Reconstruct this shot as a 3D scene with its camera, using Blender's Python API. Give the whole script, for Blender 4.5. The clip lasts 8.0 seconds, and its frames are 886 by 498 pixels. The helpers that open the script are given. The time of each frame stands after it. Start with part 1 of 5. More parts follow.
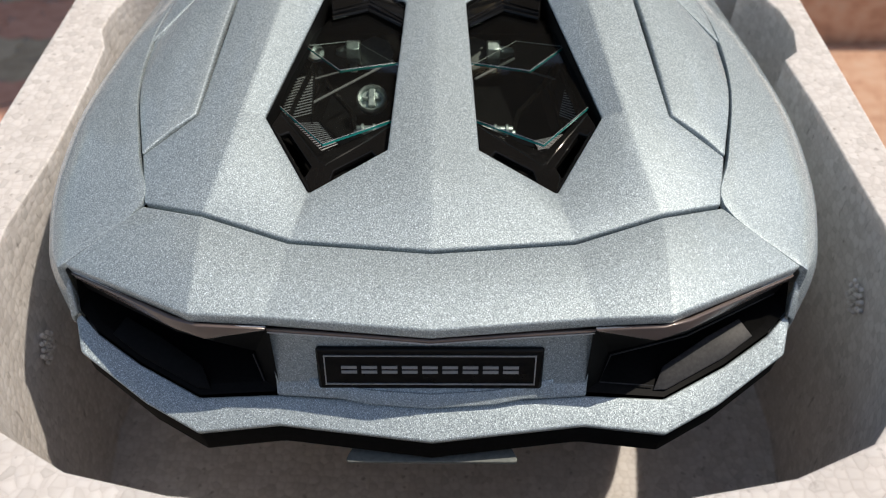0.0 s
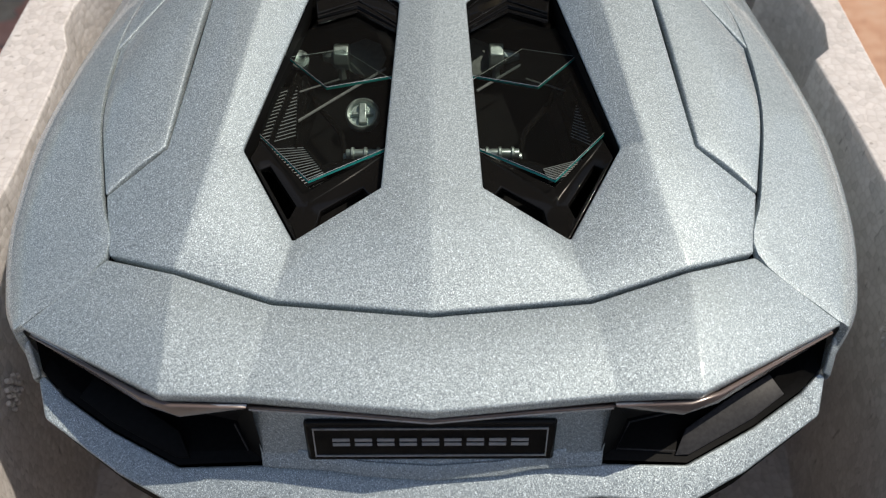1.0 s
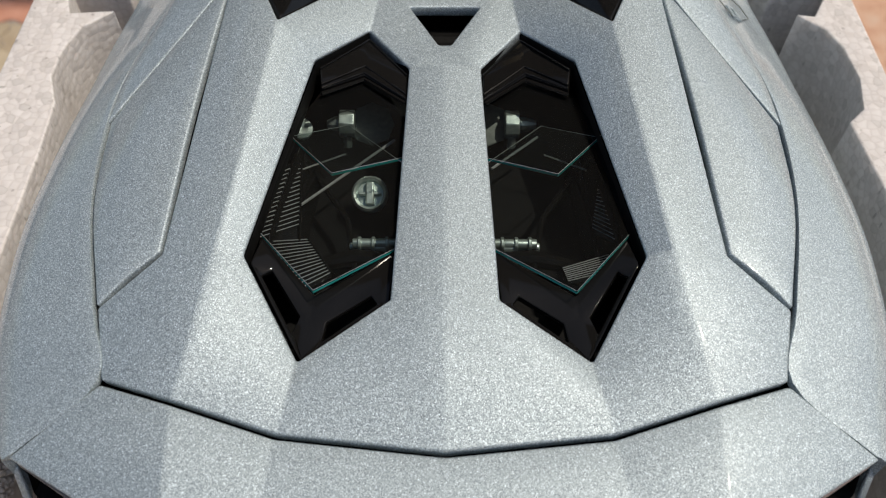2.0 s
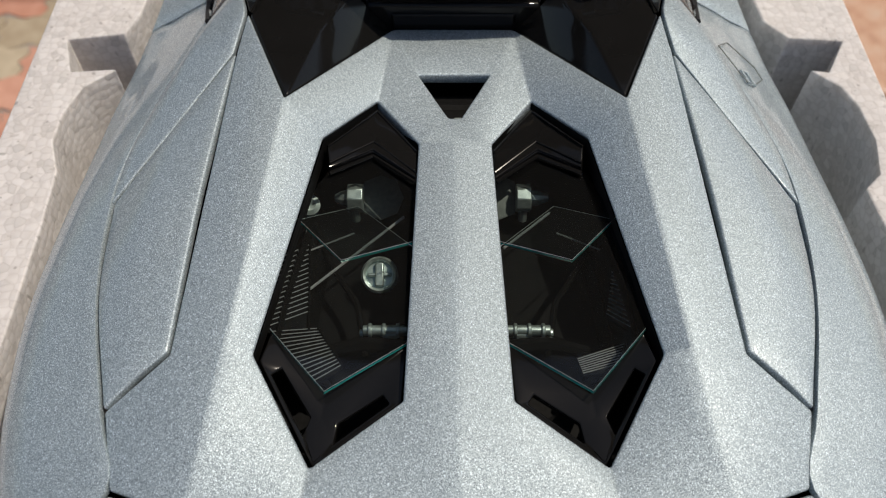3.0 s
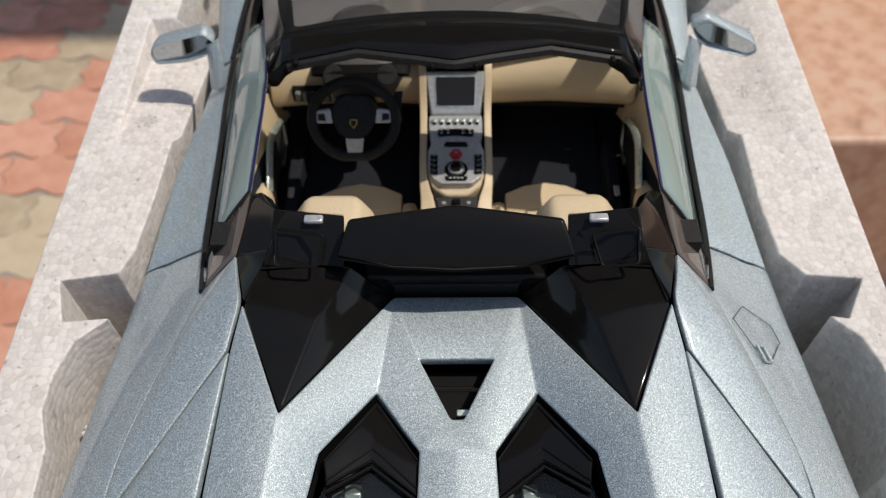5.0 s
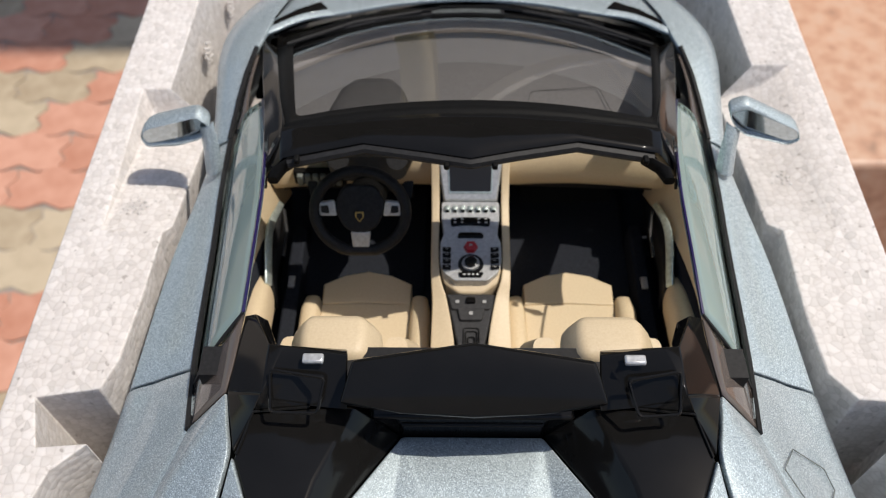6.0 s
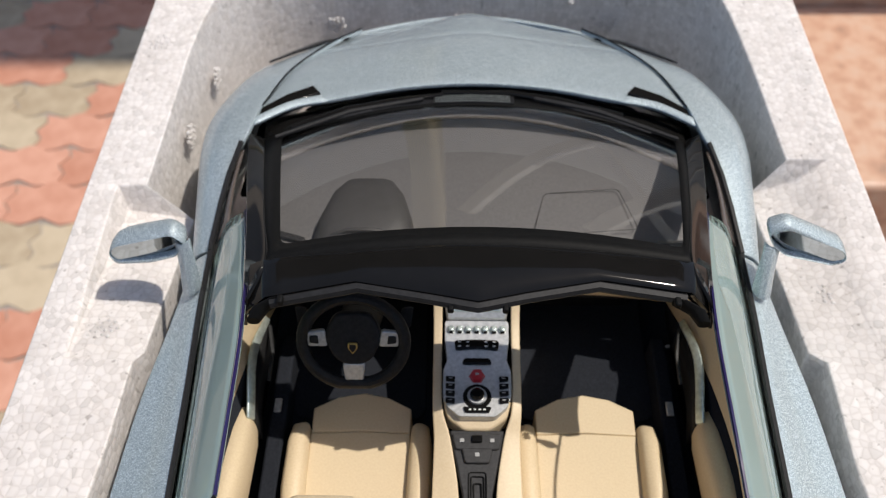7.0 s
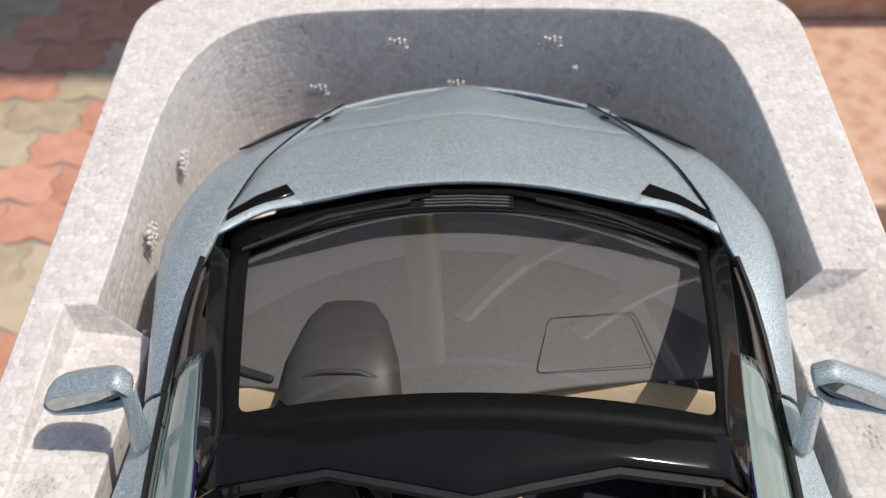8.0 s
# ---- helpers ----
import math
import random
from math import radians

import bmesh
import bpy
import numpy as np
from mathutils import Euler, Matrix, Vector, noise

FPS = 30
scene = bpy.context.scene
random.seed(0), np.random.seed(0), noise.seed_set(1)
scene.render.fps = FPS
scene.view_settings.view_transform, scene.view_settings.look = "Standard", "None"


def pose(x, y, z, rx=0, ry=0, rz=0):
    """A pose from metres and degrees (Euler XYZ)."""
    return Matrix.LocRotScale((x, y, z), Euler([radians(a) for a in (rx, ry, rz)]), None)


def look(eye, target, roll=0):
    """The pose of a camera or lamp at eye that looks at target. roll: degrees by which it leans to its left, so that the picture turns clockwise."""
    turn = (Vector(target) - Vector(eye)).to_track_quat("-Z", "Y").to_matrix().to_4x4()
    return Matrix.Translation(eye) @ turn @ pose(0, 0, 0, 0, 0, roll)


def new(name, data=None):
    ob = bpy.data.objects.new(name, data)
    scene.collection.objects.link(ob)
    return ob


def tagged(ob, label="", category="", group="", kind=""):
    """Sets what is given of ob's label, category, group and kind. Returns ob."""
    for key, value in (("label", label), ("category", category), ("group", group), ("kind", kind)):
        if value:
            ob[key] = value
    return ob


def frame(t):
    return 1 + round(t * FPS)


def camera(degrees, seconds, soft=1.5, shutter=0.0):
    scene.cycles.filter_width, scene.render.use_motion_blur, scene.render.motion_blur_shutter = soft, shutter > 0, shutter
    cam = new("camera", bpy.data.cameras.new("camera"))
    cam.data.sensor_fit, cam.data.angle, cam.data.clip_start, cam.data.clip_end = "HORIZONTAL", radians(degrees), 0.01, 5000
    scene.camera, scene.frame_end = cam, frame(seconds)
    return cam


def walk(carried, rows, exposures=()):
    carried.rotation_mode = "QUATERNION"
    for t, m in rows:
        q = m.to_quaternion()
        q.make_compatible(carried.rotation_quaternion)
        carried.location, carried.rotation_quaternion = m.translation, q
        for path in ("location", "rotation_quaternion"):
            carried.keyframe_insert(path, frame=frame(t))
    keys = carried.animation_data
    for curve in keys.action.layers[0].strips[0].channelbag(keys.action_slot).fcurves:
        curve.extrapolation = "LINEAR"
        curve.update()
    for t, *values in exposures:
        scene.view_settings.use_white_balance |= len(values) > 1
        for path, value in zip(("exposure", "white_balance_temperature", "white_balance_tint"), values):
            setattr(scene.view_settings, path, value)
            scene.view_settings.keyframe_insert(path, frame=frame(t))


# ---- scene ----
EXPOSURES = [(0.0, 0.16, 7200, 10), (1.0, 0.04, 7200, 10), (2.0, -0.06, 7200, 10), (3.5, -0.11, 7150, 10), (5.0, 0.02, 7000, 10), (6.5, 0.3, 6850, 10), (8.0, 0.23, 6800, 10)]
S = 0.0096  # metres in one drawing unit: the model is a 1:18 car
cam = camera(55.5, 8.0, soft=1.1)
# a phone lens close to a small thing: the far ground falls out of focus
cam.data.dof.use_dof, cam.data.dof.focus_distance, cam.data.dof.aperture_fstop = True, 0.117, 38.0
PATH = [
    (0, (0.190, 0.079, 14.108), (0.163, 7.101, 6.988), 0.02),
    (0.5, (0.397, 1.092, 14.086), (0.369, 7.809, 6.678), -0.20),
    (1, (0.111, 2.128, 14.247), (0.145, 8.595, 6.619), 0.02),
    (1.5, (0.092, 3.158, 14.785), (0.104, 9.389, 6.964), 0.00),
    (2, (-0.070, 4.337, 15.062), (-0.033, 10.296, 7.032), 0.49),
    (2.2, (-0.314, 4.624, 15.144), (-0.196, 10.607, 7.132), 1.28),
    (3.5, (-0.222, 6.203, 16.185), (-0.224, 11.954, 8.004), -0.39),
    (4, (-0.221, 6.845, 16.776), (-0.249, 12.659, 8.640), -0.74),
    (4.5, (-0.086, 8.148, 17.663), (-0.176, 14.088, 9.618), -1.19),
    (5, (-0.101, 9.527, 17.824), (-0.181, 15.521, 9.821), -0.92),
    (5.2, (0.044, 10.158, 17.664), (-0.111, 16.208, 9.703), -1.62),
    (6.3, (-0.323, 12.707, 17.806), (-0.476, 18.765, 9.851), -0.79),
    (6.5, (-0.297, 13.322, 17.767), (-0.473, 19.383, 9.815), -0.99),
    (7, (-0.310, 14.881, 17.747), (-0.491, 20.975, 9.820), -0.99),
    (7.5, (-0.213, 16.271, 17.277), (-0.386, 22.380, 9.362), -1.15),
    (8, (-0.207, 17.973, 17.424), (-0.370, 24.104, 9.526), -1.20),
]
walk(cam, [(t, look(Vector(eye) * S, Vector(target) * S, roll)) for t, eye, target, roll in PATH], EXPOSURES)

# ---- light ----
SUN = Vector((0.45, 0.07, 0.89)).normalized()
world = bpy.data.worlds.new("sky")
scene.world = world
world.use_nodes = True
wn = world.node_tree
sky = wn.nodes.new("ShaderNodeTexSky")
sky.sky_type, sky.sun_disc = "NISHITA", False
sky.sun_elevation = math.asin(SUN.z)
sky.sun_rotation = math.atan2(SUN.x, SUN.y)
wn.links.new(sky.outputs[0], wn.nodes["Background"].inputs[0])
wn.nodes["Background"].inputs[1].default_value = 0.125
sun_data = bpy.data.lights.new("sun", "SUN")
sun_data.energy, sun_data.angle, sun_data.color = 3.2, radians(0.6), (1.0, 0.95, 0.88)
sun = new("sun", sun_data)
sun.matrix_world = look(SUN * 10, (0, 0, 0))


# ---- materials ----
def material(name, colour, rough=0.5, metal=0.0, coat=0.0):
    m = bpy.data.materials.new(name)
    m.use_nodes = True
    b = m.node_tree.nodes["Principled BSDF"]
    b.inputs["Base Color"].default_value = (*colour, 1)
    b.inputs["Roughness"].default_value = rough
    b.inputs["Metallic"].default_value = metal
    b.inputs["Coat Weight"].default_value = coat
    b.inputs["Coat Roughness"].default_value = 0.06
    return m, m.node_tree, b


def node(tree, kind, **values):
    n = tree.nodes.new(kind)
    for key, v in values.items():
        n.inputs[key].default_value = v
    return n


def coords(tree, scale):
    c, mp = node(tree, "ShaderNodeTexCoord"), node(tree, "ShaderNodeMapping")
    mp.inputs["Scale"].default_value = (scale, scale, scale)
    tree.links.new(c.outputs["Object"], mp.inputs[0])
    return mp.outputs[0]


def ramp(tree, fac, stops):
    r = tree.nodes.new("ShaderNodeValToRGB")
    while len(r.color_ramp.elements) < len(stops):
        r.color_ramp.elements.new(0.5)
    for e, (at, c) in zip(r.color_ramp.elements, stops):
        e.position, e.color = at, (*c, 1)
    tree.links.new(fac, r.inputs[0])
    return r.outputs[0]


def grain(tree, b, scale, colours, bump=0.0, detail=4.0, distance=0.0002, rough=None):
    """Noise in the colour, with a fine relief."""
    n = node(tree, "ShaderNodeTexNoise", Scale=1.0, Detail=detail)
    tree.links.new(coords(tree, scale), n.inputs["Vector"])
    tree.links.new(ramp(tree, n.outputs[0], colours), b.inputs["Base Color"])
    if bump:
        bp = node(tree, "ShaderNodeBump", Strength=bump, Distance=distance)
        tree.links.new(n.outputs[0], bp.inputs["Height"])
        tree.links.new(bp.outputs[0], b.inputs["Normal"])
    if rough:
        mr = node(tree, "ShaderNodeMapRange")
        mr.inputs["To Min"].default_value, mr.inputs["To Max"].default_value = rough
        tree.links.new(n.outputs[0], mr.inputs[0])
        tree.links.new(mr.outputs[0], b.inputs["Roughness"])
    return n


def flake_paint():
    m, t, b = material("metallic_paint", (0.38, 0.44, 0.465), 0.62, 0.55, 0.7)
    v = node(t, "ShaderNodeTexVoronoi", Scale=1.0)
    t.links.new(coords(t, 12000), v.inputs["Vector"])
    sub = t.nodes.new("ShaderNodeVectorMath")
    sub.operation = "SUBTRACT"
    sub.inputs[1].default_value = (0.5, 0.5, 0.5)
    t.links.new(v.outputs["Color"], sub.inputs[0])
    sc = t.nodes.new("ShaderNodeVectorMath")
    sc.operation = "SCALE"
    sc.inputs["Scale"].default_value = 0.24
    t.links.new(sub.outputs[0], sc.inputs[0])
    g = t.nodes.new("ShaderNodeNewGeometry")
    add = t.nodes.new("ShaderNodeVectorMath")
    t.links.new(g.outputs["Normal"], add.inputs[0])
    t.links.new(sc.outputs[0], add.inputs[1])
    nz = t.nodes.new("ShaderNodeVectorMath")
    nz.operation = "NORMALIZE"
    t.links.new(add.outputs[0], nz.inputs[0])
    t.links.new(nz.outputs[0], b.inputs["Normal"])
    sep = t.nodes.new("ShaderNodeSeparateColor")
    t.links.new(v.outputs["Color"], sep.inputs[0])
    t.links.new(ramp(t, sep.outputs[1], [(0.0, (0.16, 0.19, 0.205)), (0.25, (0.335, 0.395, 0.42)), (0.78, (0.40, 0.466, 0.496)), (0.97, (0.80, 0.90, 0.94))]), b.inputs["Base Color"])
    return m


def foam():
    """Fused white beads: soft cells, a few pits, a broad mottle."""
    m, t, b = material("foam_beads", (0.8, 0.79, 0.77), 0.75)
    b.inputs["Subsurface Weight"].default_value = 0.4
    b.inputs["Subsurface Radius"].default_value = (1.0, 0.95, 0.9)
    b.inputs["Subsurface Scale"].default_value = 0.004
    at = coords(t, 720)
    nw = node(t, "ShaderNodeTexNoise", Scale=0.6, Detail=3.0)
    t.links.new(at, nw.inputs["Vector"])
    warp = t.nodes.new("ShaderNodeMix")
    warp.data_type = "VECTOR"
    warp.inputs[0].default_value = 0.1
    t.links.new(at, warp.inputs[4])
    t.links.new(nw.outputs["Color"], warp.inputs[5])
    v, e = node(t, "ShaderNodeTexVoronoi", Scale=1.0, Randomness=0.68), node(t, "ShaderNodeTexVoronoi", Scale=1.0, Randomness=0.68)
    e.feature = "DISTANCE_TO_EDGE"
    for q in (v, e):
        t.links.new(warp.outputs[1], q.inputs["Vector"])
    broad = node(t, "ShaderNodeTexNoise", Scale=0.07, Detail=5.0, Roughness=0.65)
    t.links.new(at, broad.inputs["Vector"])
    sep = t.nodes.new("ShaderNodeSeparateColor")
    t.links.new(v.outputs["Color"], sep.inputs[0])
    cell = ramp(t, sep.outputs[0], [(0.0, (0.585, 0.555, 0.535)), (0.2, (0.65, 0.615, 0.595)), (1.0, (0.74, 0.705, 0.685))])
    edge = ramp(t, e.outputs["Distance"], [(0.0, (0.90, 0.888, 0.88)), (0.2, (1, 1, 1))])
    dirt = ramp(t, broad.outputs[0], [(0.3, (0.90, 0.885, 0.875)), (0.65, (1, 1, 1))])
    fine = node(t, "ShaderNodeTexNoise", Scale=0.55, Detail=4.0, Roughness=0.7)
    t.links.new(at, fine.inputs["Vector"])
    pits = ramp(t, fine.outputs[0], [(0.29, (0.80, 0.78, 0.77)), (0.38, (1, 1, 1))])
    speck_at = node(t, "ShaderNodeMapping")
    speck_at.inputs["Scale"].default_value = (1.0, 1.0, 0.45)
    t.links.new(at, speck_at.inputs[0])
    speck = node(t, "ShaderNodeTexNoise", Scale=0.9, Detail=1.0)
    t.links.new(speck_at.outputs[0], speck.inputs["Vector"])
    specks = ramp(t, speck.outputs[0], [(0.24, (0.66, 0.65, 0.64)), (0.31, (1, 1, 1))])
    last = cell
    for q in (edge, dirt, pits, specks):
        mul = t.nodes.new("ShaderNodeMix")
        mul.data_type, mul.blend_type = "RGBA", "MULTIPLY"
        mul.inputs[0].default_value = 1.0
        t.links.new(last, mul.inputs[6])
        t.links.new(q, mul.inputs[7])
        last = mul.outputs[2]
    t.links.new(last, b.inputs["Base Color"])
    add = t.nodes.new("ShaderNodeMath")
    add.operation = "MULTIPLY_ADD"
    add.inputs[1].default_value = 1.3
    t.links.new(ramp(t, v.outputs["Distance"], [(0.0, (1, 1, 1)), (0.3, (0.85, 0.85, 0.85)), (0.55, (0.45, 0.45, 0.45)), (0.8, (0, 0, 0))]), add.inputs[0])
    t.links.new(sep.outputs[1], add.inputs[2])
    bp = node(t, "ShaderNodeBump", Strength=0.24, Distance=0.0004)
    rough_top = t.nodes.new("ShaderNodeMath")
    rough_top.operation = "MULTIPLY_ADD"
    rough_top.inputs[1].default_value = 1.0
    t.links.new(fine.outputs[0], rough_top.inputs[0])
    t.links.new(add.outputs[0], rough_top.inputs[2])
    t.links.new(rough_top.outputs[0], bp.inputs["Height"])
    t.links.new(bp.outputs[0], b.inputs["Normal"])
    return m


def glass(name, colour, ior=1.52, haze=None):
    """A tinted pane: clear, coloured, with a mirror-like skin."""
    m = bpy.data.materials.new(name)
    m.use_nodes = True
    t = m.node_tree
    t.nodes.remove(t.nodes["Principled BSDF"])
    tr, gl, fr, mx = (t.nodes.new("ShaderNodeBsdf" + "Transparent"), t.nodes.new("ShaderNodeBsdfGlossy"), t.nodes.new("ShaderNodeFresnel"), t.nodes.new("ShaderNodeMixShader"))
    tr.inputs[0].default_value = (*colour, 1)
    gl.inputs["Roughness"].default_value = 0.01
    fr.inputs[0].default_value = ior
    t.links.new(fr.outputs[0], mx.inputs[0])
    clear = tr.outputs[0]
    if haze:
        df, mh = t.nodes.new("ShaderNodeBsdfDiffuse"), t.nodes.new("ShaderNodeMixShader")
        df.inputs[0].default_value = (*haze[1], 1)
        mh.inputs[0].default_value = haze[0]
        t.links.new(tr.outputs[0], mh.inputs[1])
        t.links.new(df.outputs[0], mh.inputs[2])
        clear = mh.outputs[0]
    t.links.new(clear, mx.inputs[1])
    t.links.new(gl.outputs[0], mx.inputs[2])
    t.links.new(mx.outputs[0], t.nodes["Material Output"].inputs[0])
    return m


PAINT = flake_paint()
FOAM = foam()
BLACK, bt, bb = material("gloss_black_plastic", (0.008, 0.008, 0.009), 0.07, 0.0, 0.0)
grain(bt, bb, 200, [(0.3, (0.007, 0.0068, 0.0065)), (0.7, (0.0085, 0.0082, 0.008))])
bb.inputs["Specular IOR Level"].default_value = 0.2
DASH, bt, bb = material("grey_soft_plastic", (0.09, 0.09, 0.092), 0.6)
grain(bt, bb, 1800, [(0.3, (0.121, 0.119, 0.123)), (0.7, (0.15, 0.148, 0.152))], bump=0.15, distance=0.0001)
POD, bt, bb = material("dark_soft_plastic", (0.06, 0.06, 0.062), 0.5)
grain(bt, bb, 900, [(0.3, (0.055, 0.054, 0.055)), (0.7, (0.068, 0.067, 0.068))])
MATT, bt, bb = material("matt_black_plastic", (0.012, 0.012, 0.013), 0.55)
grain(bt, bb, 1500, [(0.3, (0.009, 0.009, 0.010)), (0.7, (0.018, 0.018, 0.019))], bump=0.2, distance=0.0001)
bb.inputs["Specular IOR Level"].default_value = 0.25
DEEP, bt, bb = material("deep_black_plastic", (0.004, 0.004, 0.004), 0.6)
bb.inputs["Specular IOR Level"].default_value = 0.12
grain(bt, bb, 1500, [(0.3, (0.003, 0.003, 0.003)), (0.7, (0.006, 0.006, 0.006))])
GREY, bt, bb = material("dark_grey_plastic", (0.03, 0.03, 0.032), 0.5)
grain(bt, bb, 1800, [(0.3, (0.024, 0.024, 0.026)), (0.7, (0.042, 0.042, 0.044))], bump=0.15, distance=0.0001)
bb.inputs["Specular IOR Level"].default_value = 0.25
CARPET, bt, bb = material("navy_black_carpet", (0.018, 0.02, 0.028), 0.9)
bb.inputs["Specular IOR Level"].default_value = 0.1
grain(bt, bb, 2500, [(0.3, (0.014, 0.016, 0.021)), (0.7, (0.022, 0.025, 0.033))], bump=0.3, distance=0.0001)
HOSE, bt, bb = material("grey_rubber_hose", (0.12, 0.13, 0.125), 0.6)
grain(bt, bb, 1500, [(0.3, (0.13, 0.145, 0.14)), (0.7, (0.18, 0.20, 0.19))])
CREAM, bt, bb = material("cream_leather", (0.62, 0.48, 0.30), 0.5)
grain(bt, bb, 2600, [(0.3, (0.58, 0.46, 0.305)), (0.7, (0.63, 0.515, 0.35))], bump=0.15, distance=0.0001)
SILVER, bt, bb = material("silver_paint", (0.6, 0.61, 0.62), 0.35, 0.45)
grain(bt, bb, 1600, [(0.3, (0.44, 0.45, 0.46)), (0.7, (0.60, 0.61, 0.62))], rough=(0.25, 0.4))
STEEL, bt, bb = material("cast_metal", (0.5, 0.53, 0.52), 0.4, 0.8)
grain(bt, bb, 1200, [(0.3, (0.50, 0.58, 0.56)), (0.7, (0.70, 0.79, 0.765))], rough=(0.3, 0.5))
MIRROR, _, _ = material("mirror", (0.42, 0.46, 0.475), 0.03, 1.0)
RED, _, _ = material("red_plastic", (0.45, 0.02, 0.03), 0.3, 0.0, 0.3)
GOLD, _, _ = material("gold_print", (0.55, 0.38, 0.12), 0.35, 0.6)
WHITE, _, _ = material("white_print", (0.75, 0.75, 0.75), 0.5)
LENS, _, _ = material("smoked_lens", (0.15, 0.115, 0.105), 0.22, 0.1, 0.25)
DIM, _, _ = material("grey_print", (0.34, 0.34, 0.34), 0.5)
SCREEN, _, _ = material("screen", (0.01, 0.01, 0.012), 0.4)
# the side windows' pale haze stands in for the sky they reflect
WINDOW = glass("side_window_glass", (0.82, 0.95, 0.92), 1.75, (0.38, (0.58, 0.76, 0.72)))
SHIELD = glass("windscreen_glass", (0.85, 0.845, 0.85), 1.75)
PANE = glass("engine_cover_glass", (0.52, 0.58, 0.565), 1.43, (0.012, (0.32, 0.33, 0.325)))
SMOKE = glass("smoked_glass", (0.25, 0.23, 0.22), 1.6, (0.35, (0.30, 0.25, 0.225)))
INDIGO, _, _ = material("blue_glass_edge", (0.02, 0.015, 0.07), 0.15, 0.0, 0.5)
TEAL, _, tb = material("glass_edge", (0.01, 0.38, 0.35), 0.15, 0.0, 1.0)
tb.inputs["Transmission Weight"].default_value = 0.3

GRANITE, gt, gb = material("pink_granite", (0.5, 0.33, 0.24), 0.45)
grain(gt, gb, 45, [(0.2, (0.34, 0.21, 0.15)), (0.42, (0.53, 0.31, 0.21)), (0.58, (0.60, 0.39, 0.28)), (0.8, (0.60, 0.46, 0.36))], bump=0.1, distance=0.0004)


def paver_mat(name, low, high):
    m, t, b = material(name, low, 0.9)
    n = node(t, "ShaderNodeTexNoise", Scale=28.0, Detail=5.0)
    c = node(t, "ShaderNodeTexCoord")
    t.links.new(c.outputs["Object"], n.inputs["Vector"])
    info = t.nodes.new("ShaderNodeObjectInfo")
    add = t.nodes.new("ShaderNodeMath")
    add.operation = "MULTIPLY_ADD"
    add.inputs[1].default_value = 0.35
    t.links.new(info.outputs["Random"], add.inputs[0])
    t.links.new(n.outputs[0], add.inputs[2])
    t.links.new(ramp(t, add.outputs[0], [(0.35, low), (0.9, high)]), b.inputs["Base Color"])
    bp = node(t, "ShaderNodeBump", Strength=0.4, Distance=0.002)
    t.links.new(n.outputs[0], bp.inputs["Height"])
    t.links.new(bp.outputs[0], b.inputs["Normal"])
    return m


PAVE_RED = paver_mat("red_concrete_paver", (0.46, 0.20, 0.13), (0.62, 0.33, 0.24))
PAVE_TAN = paver_mat("tan_concrete_paver", (0.36, 0.28, 0.19), (0.52, 0.43, 0.31))
RENDER, st, sb = material("pale_render", (0.55, 0.56, 0.58), 0.9)
grain(st, sb, 4, [(0.3, (0.70, 0.68, 0.65)), (0.7, (0.82, 0.80, 0.77))], bump=0.3, distance=0.002)
SHADE, st, sb = material("brown_soffit", (0.1, 0.085, 0.07), 0.85)
grain(st, sb, 4, [(0.3, (0.08, 0.068, 0.058)), (0.7, (0.12, 0.10, 0.085))], bump=0.2, distance=0.002)
PORCH, st, sb = material("grey_wall_paint", (0.2, 0.195, 0.2), 0.85)
grain(st, sb, 4, [(0.3, (0.17, 0.168, 0.172)), (0.7, (0.23, 0.225, 0.228))], bump=0.3, distance=0.002)
YELLOW, st, sb = material("yellow_masonry_paint", (0.65, 0.5, 0.22), 0.7)
grain(st, sb, 6, [(0.3, (0.74, 0.62, 0.38)), (0.7, (0.84, 0.72, 0.48))], bump=0.2, distance=0.002)
SAND, st, sb = material("joint_sand", (0.36, 0.27, 0.19), 0.95)
grain(st, sb, 60, [(0.3, (0.27, 0.235, 0.205)), (0.7, (0.36, 0.32, 0.285))], bump=0.4, distance=0.002)
CONCRETE, st, sb = material("rough_concrete", (0.4, 0.38, 0.35), 0.9)
grain(st, sb, 40, [(0.3, (0.32, 0.30, 0.28)), (0.7, (0.45, 0.43, 0.40))], bump=0.4, distance=0.001)


# ---- shaping ----
def mesh_of(bm, name, mat, angle=30):
    bmesh.ops.recalc_face_normals(bm, faces=bm.faces)
    for f in bm.faces:
        f.smooth = True
    bmesh.ops.scale(bm, vec=(S, S, S), verts=bm.verts)
    me = bpy.data.meshes.new(name)
    bm.to_mesh(me)
    bm.free()
    me.set_sharp_from_angle(angle=radians(angle))
    me.materials.append(mat)
    return me


def part(name, bm, mat, parent=None, label="", bevel=0.0, thick=0.0, angle=30, seg=2):
    """One mesh object, drawn in model units, under a thing or a part."""
    ob = new(name, mesh_of(bm, name, mat, angle))
    ob.parent = parent
    if thick:
        s = ob.modifiers.new("thickness", "SOLIDIFY")
        s.thickness, s.offset = abs(thick) * S, -1 if thick > 0 else 1
        s.use_even_offset = False
    if bevel:
        b = ob.modifiers.new("edge", "BEVEL")
        b.width, b.segments, b.limit_method, b.angle_limit = bevel * S, seg, "ANGLE", radians(angle)
        b.harden_normals = False
    if label:
        tagged(ob, label)
    return ob


def thing(name, label, category, group="", kind=""):
    return tagged(new(name), label, category, group, kind)


def flip(points, side):
    return [(x * side, y, z) for x, y, z in points]


